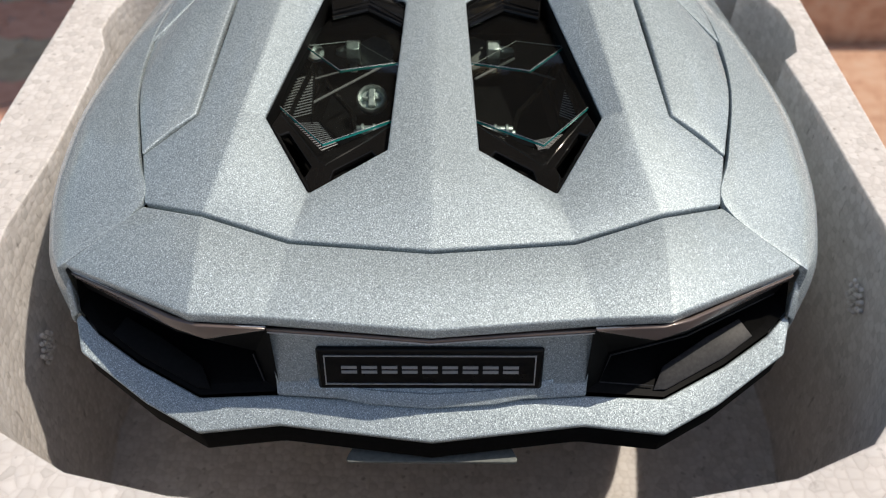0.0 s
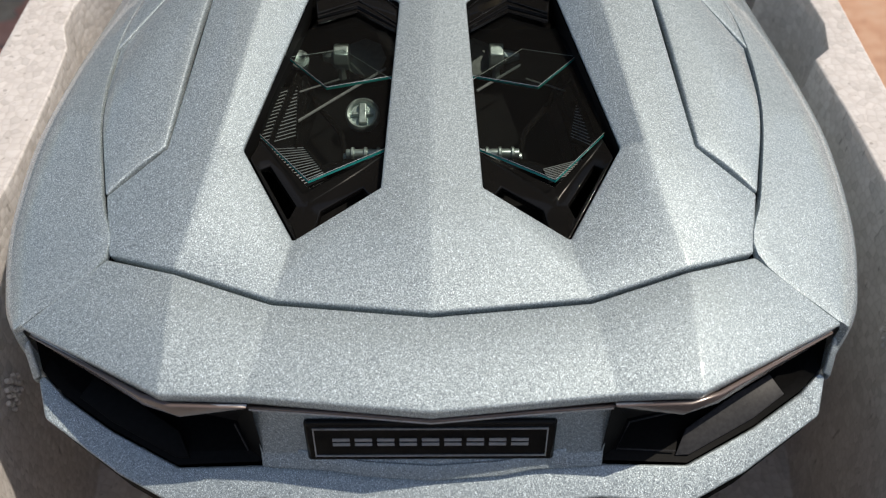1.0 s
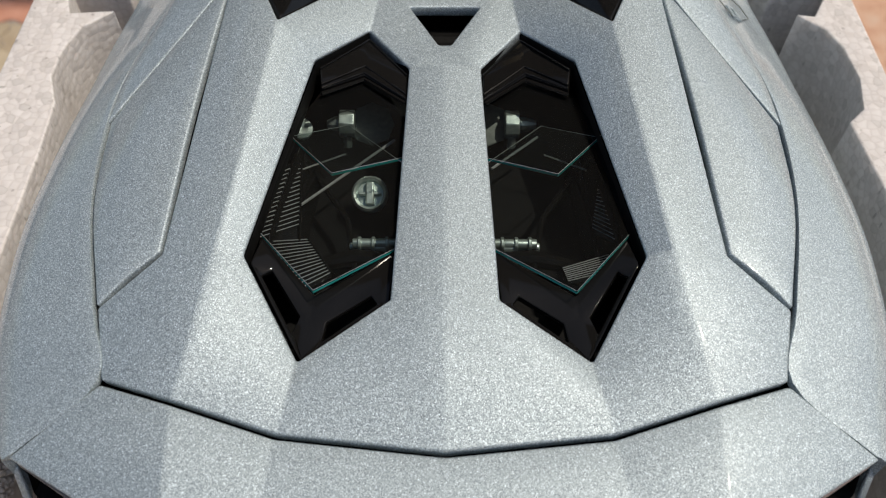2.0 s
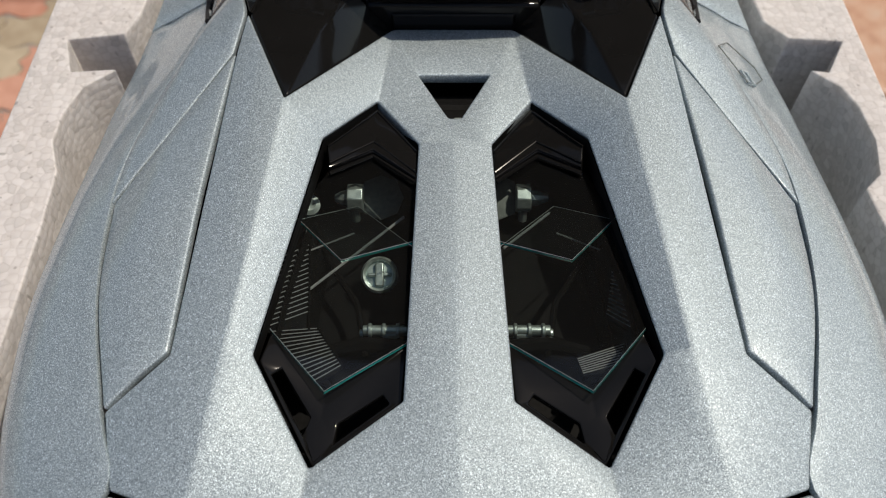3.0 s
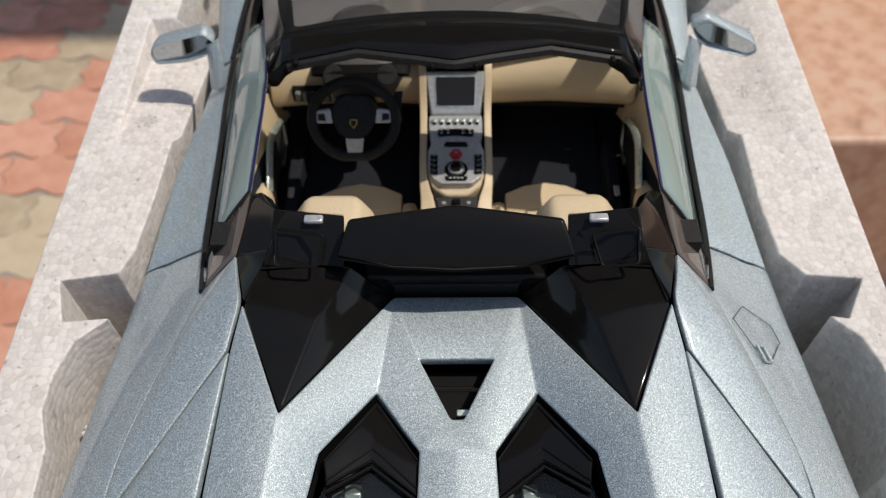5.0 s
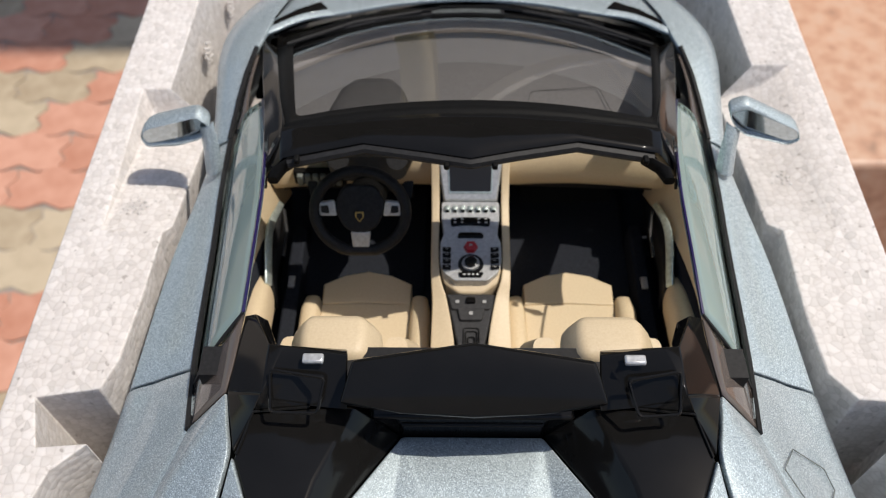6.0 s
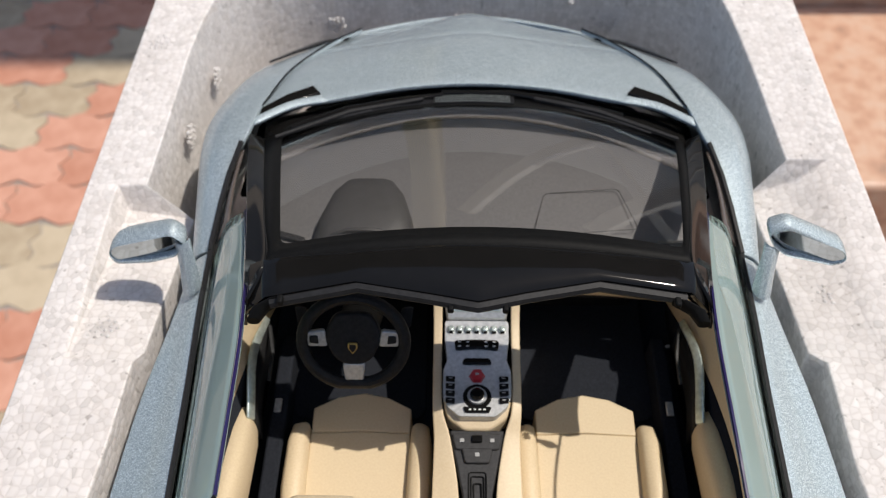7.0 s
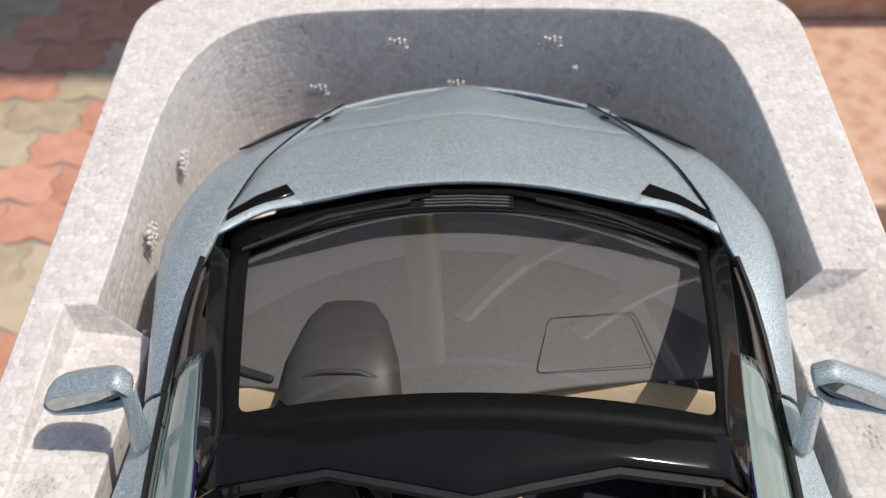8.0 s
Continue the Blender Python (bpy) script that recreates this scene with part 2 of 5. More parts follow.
def curve(points, n, smooth=True):
    """n + 1 points along a line through the given ones."""
    p = [Vector(q) for q in points]
    out = []
    for k in range(n + 1):
        u = k / n * (len(p) - 1)
        i = min(int(u), len(p) - 2)
        f = u - i
        a, b = p[i], p[i + 1]
        if not smooth or len(p) == 2:
            out.append(a.lerp(b, f))
            continue
        a0 = p[i - 1] if i else a + (a - b)
        b1 = p[i + 2] if i + 2 < len(p) else b + (b - a)
        out.append(0.5 * (2 * a + (b - a0) * f + (2 * a0 - 5 * a + 4 * b - b1) * f * f + (3 * a - a0 - 3 * b + b1) * f ** 3))
    return out


def loft(rows):
    """A sheet through rows of points."""
    bm = bmesh.new()
    g = [[bm.verts.new(p) for p in row] for row in rows]
    for a, b in zip(g, g[1:]):
        for i in range(len(a) - 1):
            bm.faces.new((a[i], a[i + 1], b[i + 1], b[i]))
    bmesh.ops.remove_doubles(bm, verts=bm.verts, dist=1e-5)
    return bm


def skin(lines, along=16, across=4, smooth=True, cross=True):
    """A smooth sheet over a few drawn lines: along each line, then across them."""
    cs = [curve(l, along, smooth) for l in lines]
    rows = [curve([c[k] for c in cs], across * (len(cs) - 1), cross) for k in range(along + 1)]
    return loft(rows)


def facets(corners, faces):
    """Flat faces over named corners."""
    bm = bmesh.new()
    v = {k: bm.verts.new(p) for k, p in corners.items()}
    for f in faces:
        bm.faces.new([v[k] for k in f.split()])
    for k, q in list(v.items()):
        if not q.link_faces:
            bm.verts.remove(q)
    return bm


def slab(outline, top, bottom):
    """A plate with the given outline, between two heights (numbers, or functions of x and y)."""
    bm = bmesh.new()
    zt = top if callable(top) else (lambda x, y: top)
    zb = bottom if callable(bottom) else (lambda x, y: bottom)
    up = [bm.verts.new((p[0], p[1], zt(p[0], p[1]))) for p in outline]
    dn = [bm.verts.new((p[0], p[1], zb(p[0], p[1]))) for p in outline]
    bm.faces.new(up)
    bm.faces.new(dn[::-1])
    n = len(outline)
    for i in range(n):
        bm.faces.new((up[i], dn[i], dn[(i + 1) % n], up[(i + 1) % n]))
    return bm


def box(cx, cy, cz, sx, sy, sz, turn=None):
    bm = bmesh.new()
    bmesh.ops.create_cube(bm, size=1)
    bmesh.ops.scale(bm, vec=(sx, sy, sz), verts=bm.verts)
    m = Matrix.Translation((cx, cy, cz)) @ (turn or Matrix())
    bmesh.ops.transform(bm, matrix=m, verts=bm.verts)
    return bm


def tube(path, r, n=8, closed=False, squash=1.0):
    """A round bar along a path; r is a number or one for each point."""
    p = [Vector(q) for q in path]
    bm, rings = bmesh.new(), []
    for i, q in enumerate(p):
        a = p[i - 1] if (i or closed) else q
        b = p[(i + 1) % len(p)] if (i + 1 < len(p) or closed) else q
        d = (b - a).normalized()
        side = d.cross(Vector((0, 0, 1)))
        side = side.normalized() if side.length > 1e-4 else Vector((1, 0, 0))
        up = side.cross(d)
        rr = r[i] if isinstance(r, (list, tuple)) else r
        rings.append([bm.verts.new(q + rr * (math.cos(w) * side + squash * math.sin(w) * up)) for w in (2 * math.pi * k / n for k in range(n))])
    pairs = list(zip(rings, rings[1:])) + ([(rings[-1], rings[0])] if closed else [])
    for a, b in pairs:
        for k in range(n):
            bm.faces.new((a[k], a[(k + 1) % n], b[(k + 1) % n], b[k]))
    if not closed:
        bm.faces.new(rings[0][::-1])
        bm.faces.new(rings[-1])
    return bm


def lathe(profile, place, axis=(0, 0, 1), n=20):
    """A turned shape: rows of radius and height."""
    bm, rings = bmesh.new(), []
    for r, h in profile:
        rings.append([bm.verts.new((r * math.cos(2 * math.pi * k / n), r * math.sin(2 * math.pi * k / n), h)) for k in range(n)])
    for a, b in zip(rings, rings[1:]):
        for k in range(n):
            bm.faces.new((a[k], a[(k + 1) % n], b[(k + 1) % n], b[k]))
    bm.faces.new(rings[0][::-1])
    bm.faces.new(rings[-1])
    turn = Vector((0, 0, 1)).rotation_difference(Vector(axis)).to_matrix().to_4x4()
    bmesh.ops.transform(bm, matrix=Matrix.Translation(place) @ turn, verts=bm.verts)
    return bm


def join(*bms):
    out = bmesh.new()
    for b in bms:
        me = bpy.data.meshes.new("piece")
        b.to_mesh(me)
        b.free()
        out.from_mesh(me)
        bpy.data.meshes.remove(me)
    return out


def rounded(outline, r, n=5):
    """An outline with its corners rounded; r is a number or one for each corner."""
    out, k = [], len(outline)
    for i in range(k):
        p = Vector(outline[i]).to_2d() if len(outline[i]) > 2 else Vector(outline[i])
        a, b = Vector(outline[i - 1][:2]), Vector(outline[(i + 1) % k][:2])
        rr = r[i] if isinstance(r, (list, tuple)) else r
        if not rr:
            out.append(p)
            continue
        da, db = (a - p), (b - p)
        s = min(rr, da.length * 0.48, db.length * 0.48)
        p0, p1 = p + da.normalized() * s, p + db.normalized() * s
        for j in range(n + 1):
            u = j / n
            out.append((1 - u) ** 2 * p0 + 2 * u * (1 - u) * p + u * u * p1)
    return out


# ---- ground ----
GROUND, STEP = -94.0, -61.5
ground = part("ground", slab([(-9000, -9000), (9000, -9000), (9000, 9000), (-9000, 9000)], GROUND - 0.25, GROUND - 30), SAND)
tagged(ground, "grey sandy ground under the paving", "ground", kind="structure")
step = part("granite_step", slab(rounded([(24, 86), (320, 86), (320, 123), (24, 123)], 1.5), STEP, GROUND - 1.0), GRANITE, bevel=0.8, seg=3)
tagged(step, "polished pink speckled granite step beside the paving", "step", kind="structure")
riser = part("granite_riser", slab(rounded([(24, 123.2), (320, 123.2), (320, 160), (24, 160)], 1.5), STEP + 34, GROUND - 1.0), GRANITE, bevel=0.8, seg=3)
tagged(riser, "taller pink granite step in its own shade", "step", kind="structure")
plinth = part("plinth", slab(rounded([(-6.5, 6), (6.5, 6), (6.5, 33), (-6.5, 33)], 1.0), -2.6, GROUND - 1.0), CONCRETE, bevel=0.3)
tagged(plinth, "rough concrete plinth under the foam tray", "plinth", kind="structure")

# the house ahead, which shows only as a reflection in the windscreen
house = tagged(new("house"), "pale rendered house front with a balcony and a yellow pillar", "house")
part("wall", slab([(-900, 900), (900, 900), (900, 940), (-900, 940)], 560, GROUND - 1.0), PORCH, house, "grey painted porch wall")
# pale band added to brighten what the bonnet reflects
part("bounce_band", slab([(-900, 890), (900, 890), (900, 899.5), (-900, 899.5)], 110, GROUND - 1.0), RENDER, house, "pale band added low on the wall to brighten the bonnet's reflection")
# unseen slab added to shade the far paving and darken reflections
part("balcony", slab([(-260, 179), (320, 179), (320, 470), (-260, 470)], 312, 300), SHADE, house, "unseen brown balcony slab added to shade the far paving", bevel=1.0)
part("pillar", tube([(-46, 496, GROUND - 1.0), (-46, 496, 330)], 20, 20), YELLOW, house, "round yellow painted pillar in the sun")
for x, lean in ((170, -170), (110, 190), (300, -150)):
    part("brace", tube([(x, 520, GROUND), (x + lean, 520 + lean * 0.1, 220)], 13, 4), RENDER, house)

# unseen plain wall added to close the place behind the camera and bounce light
bounce_wall = part("bounce_wall", slab([(-900, -300), (900, -300), (900, -270), (-900, -270)], 160, GROUND - 1.0), RENDER)
tagged(bounce_wall, "unseen pale wall added behind the camera to bounce light", "wall", kind="structure")

# ---- foam tray ----
RIM, FLOOR = 4.6, -1.6
tray = thing("foam_tray", "white expanded polystyrene packing tray cradling the model car", "packing tray")
RIGHT_BACK = [(0, 5.05), (1.7, 5.08), (3.2, 5.18), (4.6, 5.45), (5.75, 5.95), (6.6, 6.9), (7.1, 8.2), (7.36, 10), (7.25, 13.1), (7.1, 14.9), (7.45, 15.25), (7.6, 16.0), (7.55, 16.8), (7.35, 17.4), (6.9, 17.85), (7.25, 17.8), (7.76, 18.7), (6.7, 18.78), (6.3, 19.3), (6.22, 20.5), (6.26, 22.5)]
LEFT_BACK = [(0, 5.05), (1.7, 5.08), (3.2, 5.18), (4.6, 5.5), (5.65, 6.1), (6.4, 7.0), (6.8, 8.4), (6.97, 9.9), (6.82, 12), (6.84, 14), (6.9, 15.3), (7.16, 16.0), (7.15, 16.7), (6.95, 17.4), (6.44, 17.87), (7.3, 17.8), (7.6, 18.73), (6.5, 18.9), (6.3, 19.5), (6.2, 20.8), (6.15, 22.4)]
RIGHT_FRONT = [(6.63, 28.5), (6.6, 29.6), (6.56, 30.6), (6.5, 31.6), (6.42, 32.5), (6.3, 33.3), (6.1, 34.1), (5.8, 34.65), (5.35, 35.05), (4.7, 35.3), (3.8, 35.42), (2.5, 35.48), (1.2, 35.49), (0, 35.49)]
LEFT_FRONT = [(6.83, 28.5), (6.84, 29.6), (6.83, 30.7), (6.79, 31.6), (6.71, 32.4), (6.58, 33.1), (6.36, 33.75), (6.0, 34.35), (5.5, 34.8), (4.9, 35.12), (4.2, 35.3), (3.2, 35.41), (1.8, 35.47), (0, 35.49)]


def tray_body():
    bm = bmesh.new()
    halves, end_of = [], {1: 27.45, -1: 26.65}
    for side, back, ahead in ((1, RIGHT_BACK, RIGHT_FRONT), (-1, LEFT_BACK, LEFT_FRONT)):
        end = end_of[side]
        a, b = back[-1], (ahead[0][0] + 0.04, end)
        pocket = [(7.4, a[1] + 0.05), (7.5, end)]
        halves.append((side, back, a, b, pocket, [b] + ahead))
    vert = lambda x, y, z: bm.verts.new((x, y, z))
    low = lambda x, y: (x * 0.98, 20 + (y - 20) * 0.988)
    loops = {}
    for side, back, a, b, pocket, front in halves:
        v = {}
        v["back"] = [vert(x * side, y, RIM) for x, y in back]
        v["backf"] = [vert(low(x, y)[0] * side, low(x, y)[1], FLOOR) for x, y in back]
        v["front"] = [vert(x * side, y, RIM) for x, y in front]
        v["frontf"] = [vert(low(x, y)[0] * side, low(x, y)[1], FLOOR) for x, y in front]
        v["prim"] = [vert(x * side, y, RIM) for x, y in pocket]
        v["plow"] = [vert((pocket[0][0] - 0.05) * side, pocket[0][1], RIM - 0.02), vert((pocket[1][0] - (0.55 if side > 0 else 0.15)) * side, end_of[side] - 0.25, 4.2 if side > 0 else 4.05)]
        pa, pb = vert(6.02 * side, a[1] + 0.25, RIM - 0.1), vert(6.02 * side, b[1] - 0.25, 3.75)
        for top, lw in ((v["back"], v["backf"]), (v["front"], v["frontf"])):
            for k in range(len(top) - 1):
                bm.faces.new((top[k], top[k + 1], lw[k + 1], lw[k]))
        # pocket for the mirror: three walls, a floor, and the cavity wall below it
        bm.faces.new((v["back"][-1], v["prim"][0], v["plow"][0], pa))
        bm.faces.new((v["prim"][0], v["prim"][1], v["plow"][1], v["plow"][0]))
        bm.faces.new((v["prim"][1], v["front"][0], pb, v["plow"][1]))
        bm.faces.new((pa, v["plow"][0], v["plow"][1], pb))
        bm.faces.new((pa, pb, v["frontf"][0], v["backf"][-1]))
        bm.faces.new((pb, v["front"][0], v["frontf"][0]))
        bm.faces.new((v["back"][-1], pa, v["backf"][-1]))
        loops[side] = v
    r, l = loops[1], loops[-1]
    chain = lambda v: v["back"] + v["prim"] + v["front"]
    hole = chain(r) + chain(l)[::-1]
    floor_loop = r["backf"] + r["frontf"] + l["frontf"][::-1] + l["backf"][::-1]
    bm.faces.new(floor_loop)
    outer = rounded([(8.12, 2.2), (8.12, 36.25), (-8.12, 36.25), (-8.12, 2.2)], 1.7, 8)
    oi = [vert(p[0], p[1], RIM) for p in outer]
    ob_ = [vert(p[0] * 0.96, 19 + (p[1] - 19) * 0.98, -2.6) for p in outer]
    for k in range(len(oi)):
        j = (k + 1) % len(oi)
        bm.faces.new((oi[k], oi[j], ob_[j], ob_[k]))
    bm.faces.new(ob_)
    edge = lambda a, b: bm.edges.get((a, b)) or bm.edges.new((a, b))
    es = [edge(a, b) for ring in (oi, hole) for a, b in zip(ring, ring[1:] + ring[:1]) if a != b]
    bmesh.ops.remove_doubles(bm, verts=[v for v in bm.verts if abs(v.co.x) < 1e-4], dist=1e-4)
    es = [e for e in bm.edges if len(e.link_faces) == 1 and all(abs(v.co.z - RIM) < 1e-5 for v in e.verts)]
    bmesh.ops.triangle_fill(bm, use_beauty=True, use_dissolve=False, edges=es)
    return bm


part("tray_body", tray_body(), FOAM, tray, bevel=0.12, angle=40, seg=3)


def vent_mark(at, normal, r=0.3, dots=19):
    """A steam-vent print left in the foam: a round patch of raised beads."""
    n = Vector(normal).normalized()
    u = n.orthogonal().normalized()
    w = n.cross(u)
    bm = bmesh.new()
    for k in range(dots):
        rr, a = r * math.sqrt(k / dots), k * 2.4
        c = Vector(at) + rr * (math.cos(a) * u + math.sin(a) * w)
        bmesh.ops.create_icosphere(bm, subdivisions=2, radius=0.05, matrix=Matrix.Translation(c - 0.028 * n))
    part("vent_mark", bm, FOAM, tray, "round print of raised foam beads", angle=60)


for at, normal in (
    ((-1.75, 35.3, 3.55), (0, -1, 0)), ((2.2, 35.3, 3.6), (0, -1, 0)), ((-3.95, 35.2, 2.1), (0, -1, 0)), ((-0.25, 35.25, 2.2), (0, -1, 0)), ((4.0, 35.2, 2.1), (0, -1, 0)),
    ((-6.58, 29.0, 3.7), (1, 0, 0)), ((-6.55, 31.6, 3.2), (1, 0, 0)), ((-6.62, 27.0, 2.6), (1, 0, 0)),
    ((6.9, 24.2, 4.3), (-0.05, 0.15, 1)), ((-6.95, 23.2, 4.46), (0, 0.15, 1)), ((-7.6, 31.3, RIM), (0, 0, 1)), ((7.55, 30.2, RIM), (0, 0, 1)),
    ((-6.95, 16.2, 2.9), (1, 0.2, 0)), ((-6.75, 9.2, 2.4), (1, 0.1, 0)), ((7.15, 9.6, 3.3), (-1, 0, 0)), ((7.15, 8.9, 2.0), (-1, 0.1, 0)),
):
    vent_mark(at, normal)
part("cradle", slab(rounded([(-4.6, 11.2), (4.6, 11.2), (4.4, 31), (-4.4, 31)], 0.4), 1.25, FLOOR - 0.1), FOAM, tray, "raised foam bed under the car", bevel=0.1)
crumb_bm = bmesh.new()
bmesh.ops.create_icosphere(crumb_bm, subdivisions=2, radius=0.1)
for v in crumb_bm.verts:
    v.co *= 1.0 + 0.35 * noise.noise(v.co * 14)
bmesh.ops.transform(crumb_bm, matrix=Matrix.Translation((2.9, 35.33, 2.85)), verts=crumb_bm.verts)
tagged(part("foam_crumb", crumb_bm, FOAM), "loose white crumb of foam stuck to the tray's wall", "crumb")

# ---- the car ----
car = thing("model_car", "silver-blue metallic 1:18 diecast roadster in a foam tray", "model car")

# rear deck corners, right half
C = {
    "e0": (0, 6.97, 5.62), "e1": (2.2, 7.2, 5.60), "e2": (3.19, 7.17, 5.70), "e3": (5.275, 8.36, 5.385),
    "s0": (0, 8.22, 5.77), "s1": (2.02, 8.46, 5.72), "s2": (3.27, 8.80, 5.92), "s3": (4.22, 9.12, 5.82),
}
D = {
    "c0": (0, 8.28, 5.78), "v0": (2.02, 8.52, 5.73), "r0": (3.27, 8.86, 5.93), "q0": (4.21, 9.18, 5.83),
    "wb": (1.85, 9.47, 5.77), "wi": (0.71, 10.29, 5.94), "wo": (2.64, 10.85, 6.14), "cm": (0, 10.29, 5.99),
    "r1": (3.0, 10.85, 6.24), "q1": (4.46, 10.15, 5.92), "ins": (3.70, 10.82, 6.19),
    "wj": (0.57, 14.6, 6.05), "wt": (1.245, 15.6, 5.98), "wp": (2.0, 14.46, 6.33), "r2": (2.575, 14.88, 6.77), "cn": (0, 14.6, 6.09),
    "st": (3.45, 15.95, 6.68), "bp": (3.34, 16.68, 6.88),
    "tb": (0.1, 15.1, 6.1), "tr": (0.6, 16.18, 6.02), "cw": (1.06, 17.42, 5.94),
}


def both(d):
    out = dict(d)
    for k, (x, y, z) in d.items():
        out[k + "'"] = (-x, y, z) if abs(x) > 1e-6 else (x, y, z)
    return out


def twice(faces, centre):
    """Faces of the right half and their mirror images, which share the points on the centre line."""
    out = []
    for f in faces:
        out.append(f)
        out.append(" ".join(k if k in centre else k + "'" for k in f.split()[::-1]))
    return out


part("rear_deck", facets(both(C), twice(["e0 e1 s1 s0", "e1 e2 s2 s1", "e2 e3 s3 s2"], ("e0", "s0"))), PAINT, car, thick=0.22, bevel=0.035, angle=4)
lid_faces = ["c0 v0 wb wi cm", "cm wi wj cn", "v0 r0 r1 wo wb", "wo r1 r2 wp", "r0 q0 q1 ins r1", "r1 ins st bp r2", "wp r2 cw wt", "wt cw tr tb wj", "wj tb tb' wj' cn"]
part("engine_lid", facets(both(D), twice(lid_faces[:-1], ("c0", "cm", "cn")) + ["cn wj tb tb' wj'", "cw' tr' tr cw"]), PAINT, car, thick=0.2, bevel=0.035, angle=4)

for side in (1, -1):
    # insert panel beside the lid
    part("side_insert", skin([flip([(3.74, 10.87, 6.18), (3.66, 13.4, 6.43), (3.49, 15.97, 6.66)], side), flip([(4.15, 10.53, 6.06), (4.42, 12.8, 6.22), (4.3, 14.8, 6.27)], side), flip([(4.49, 10.2, 5.91), (4.95, 11.9, 5.9), (5.14, 13.6, 5.8)], side)], 10, 4), PAINT, car, thick=0.15, bevel=0.03)
    # rear wing round the wheel
    inner = flip([(5.24, 8.42, 5.37), (4.27, 9.17, 5.81), (4.53, 10.17, 5.91), (4.99, 11.9, 5.89), (5.2, 13.58, 5.8), (5.1, 14.7, 5.85), (4.75, 16.0, 5.95), (4.3, 17.5, 6.04), (4.66, 18.8, 5.42)], side)
    crown = flip([(5.34, 8.38, 5.33), (5.5, 9.2, 5.38), (5.8, 10.3, 5.45), (6.0, 12, 5.42), (6.0, 13.6, 5.32), (5.9, 14.9, 5.25), (5.68, 16.3, 5.2), (5.45, 17.5, 5.15), (5.35, 18.8, 5.0)], side)
    out = flip([(5.4, 8.36, 5.15), (5.88, 9.0, 4.75), (6.25, 10.3, 4.6), (6.48, 12, 4.5), (6.44, 13.7, 4.45), (6.33, 15.2, 4.4), (6.2, 16.8, 4.4), (6.12, 17.9, 4.35), (6.06, 18.8, 4.35)], side)
    low = flip([(5.3, 8.3, 4.0), (5.75, 8.8, 3.0), (6.1, 10.3, 2.5), (6.3, 12, 2.2), (6.3, 13.6, 2.0), (6.2, 15.2, 2.0), (6.0, 16.8, 2.0), (5.9, 17.9, 2.0), (5.8, 18.8, 2.0)], side)
    part("rear_wing", skin([inner, crown, out, low], 40, 5), PAINT, car, thick=0.1, bevel=0.02)
    # panel between the insert and the side glass
    part("quarter_panel", skin([flip([(3.52, 16.0, 6.65), (3.42, 16.72, 6.83), (3.53, 17.25, 6.77), (3.64, 17.74, 6.69)], side), flip([(4.3, 14.87, 6.24), (4.4, 15.6, 6.3), (4.25, 16.6, 6.42), (3.97, 17.6, 6.37)], side), flip([(5.19, 13.62, 5.80), (5.1, 14.7, 5.85), (4.75, 16.0, 5.95), (4.29, 17.49, 6.05)], side)], 18, 5), PAINT, car, thick=0.1, bevel=0.02)
    if side > 0:
        wi, wc = curve(inner, 80), curve(crown, 80)
        lie = lambda u, f: wi[round(u * 80)].lerp(wc[round(u * 80)], f) + Vector((0.0, 0, 0.045 + 0.1 * f * (1 - f)))
        shut = [lie(u, f) for u, f in ((0.825, 0.12), (0.86, 0.5), (0.855, 1.0), (0.815, 1.0), (0.76, 0.45), (0.768, 0.27))]
        flap = part("fuel_flap", tube(shut, 0.011, 5, True), HOSE, car, "shut line of the fuel flap")
        part("flap_catch", tube([lie(u, f) for u, f in ((0.768, 0.3), (0.785, 0.32), (0.785, 0.46), (0.768, 0.46))], 0.03, 6, True), PAINT, flap)
    # door skin
    top = flip([(4.68, 18.86, 5.42), (4.85, 21.5, 5.2), (5.0, 23.2, 5.05), (5.08, 24.6, 4.95)], side)
    mid = flip([(5.37, 18.86, 5.0), (5.38, 21.5, 4.85), (5.38, 23.2, 4.8), (5.4, 24.6, 4.7)], side)
    low = flip([(6.07, 18.86, 4.35), (5.92, 21.5, 4.3), (5.66, 23.2, 4.3), (5.55, 24.6, 4.2)], side)
    sill = flip([(5.8, 18.86, 2.0), (5.6, 21.5, 1.6), (5.4, 23.2, 1.6), (5.4, 24.6, 1.8)], side)
    part("door", skin([top, mid, low, sill], 14, 3), PAINT, car, thick=0.1, bevel=0.02)
    # front wing
    top = flip([(5.1, 24.66, 4.94), (4.95, 26.4, 5.32), (4.72, 27.4, 5.36), (4.55, 28.6, 5.2), (4.2, 30.0, 4.85), (3.55, 31.7, 4.25), (2.9, 33.0, 3.7)], side)
    mid = flip([(5.42, 24.66, 4.72), (5.5, 26.4, 5.08), (5.52, 27.6, 5.1), (5.38, 28.9, 4.92), (4.95, 30.4, 4.52), (4.25, 31.7, 3.98), (3.4, 32.8, 3.55)], side)
    low = flip([(5.55, 24.66, 4.2), (5.8, 26.4, 4.3), (6.0, 27.8, 4.25), (5.98, 29.0, 4.1), (5.4, 30.7, 3.85), (4.5, 31.9, 3.5), (3.5, 33.0, 3.3)], side)
    sill = flip([(5.4, 24.66, 1.8), (5.75, 26.4, 2.2), (5.8, 27.8, 2.4), (5.7, 29.3, 2.2), (5.3, 31.0, 1.8), (4.5, 32.6, 1.6), (3.5, 33.5, 1.5)], side)
    part("front_wing", skin([top, mid, low, sill], 24, 4), PAINT, car, thick=0.1, bevel=0.02)

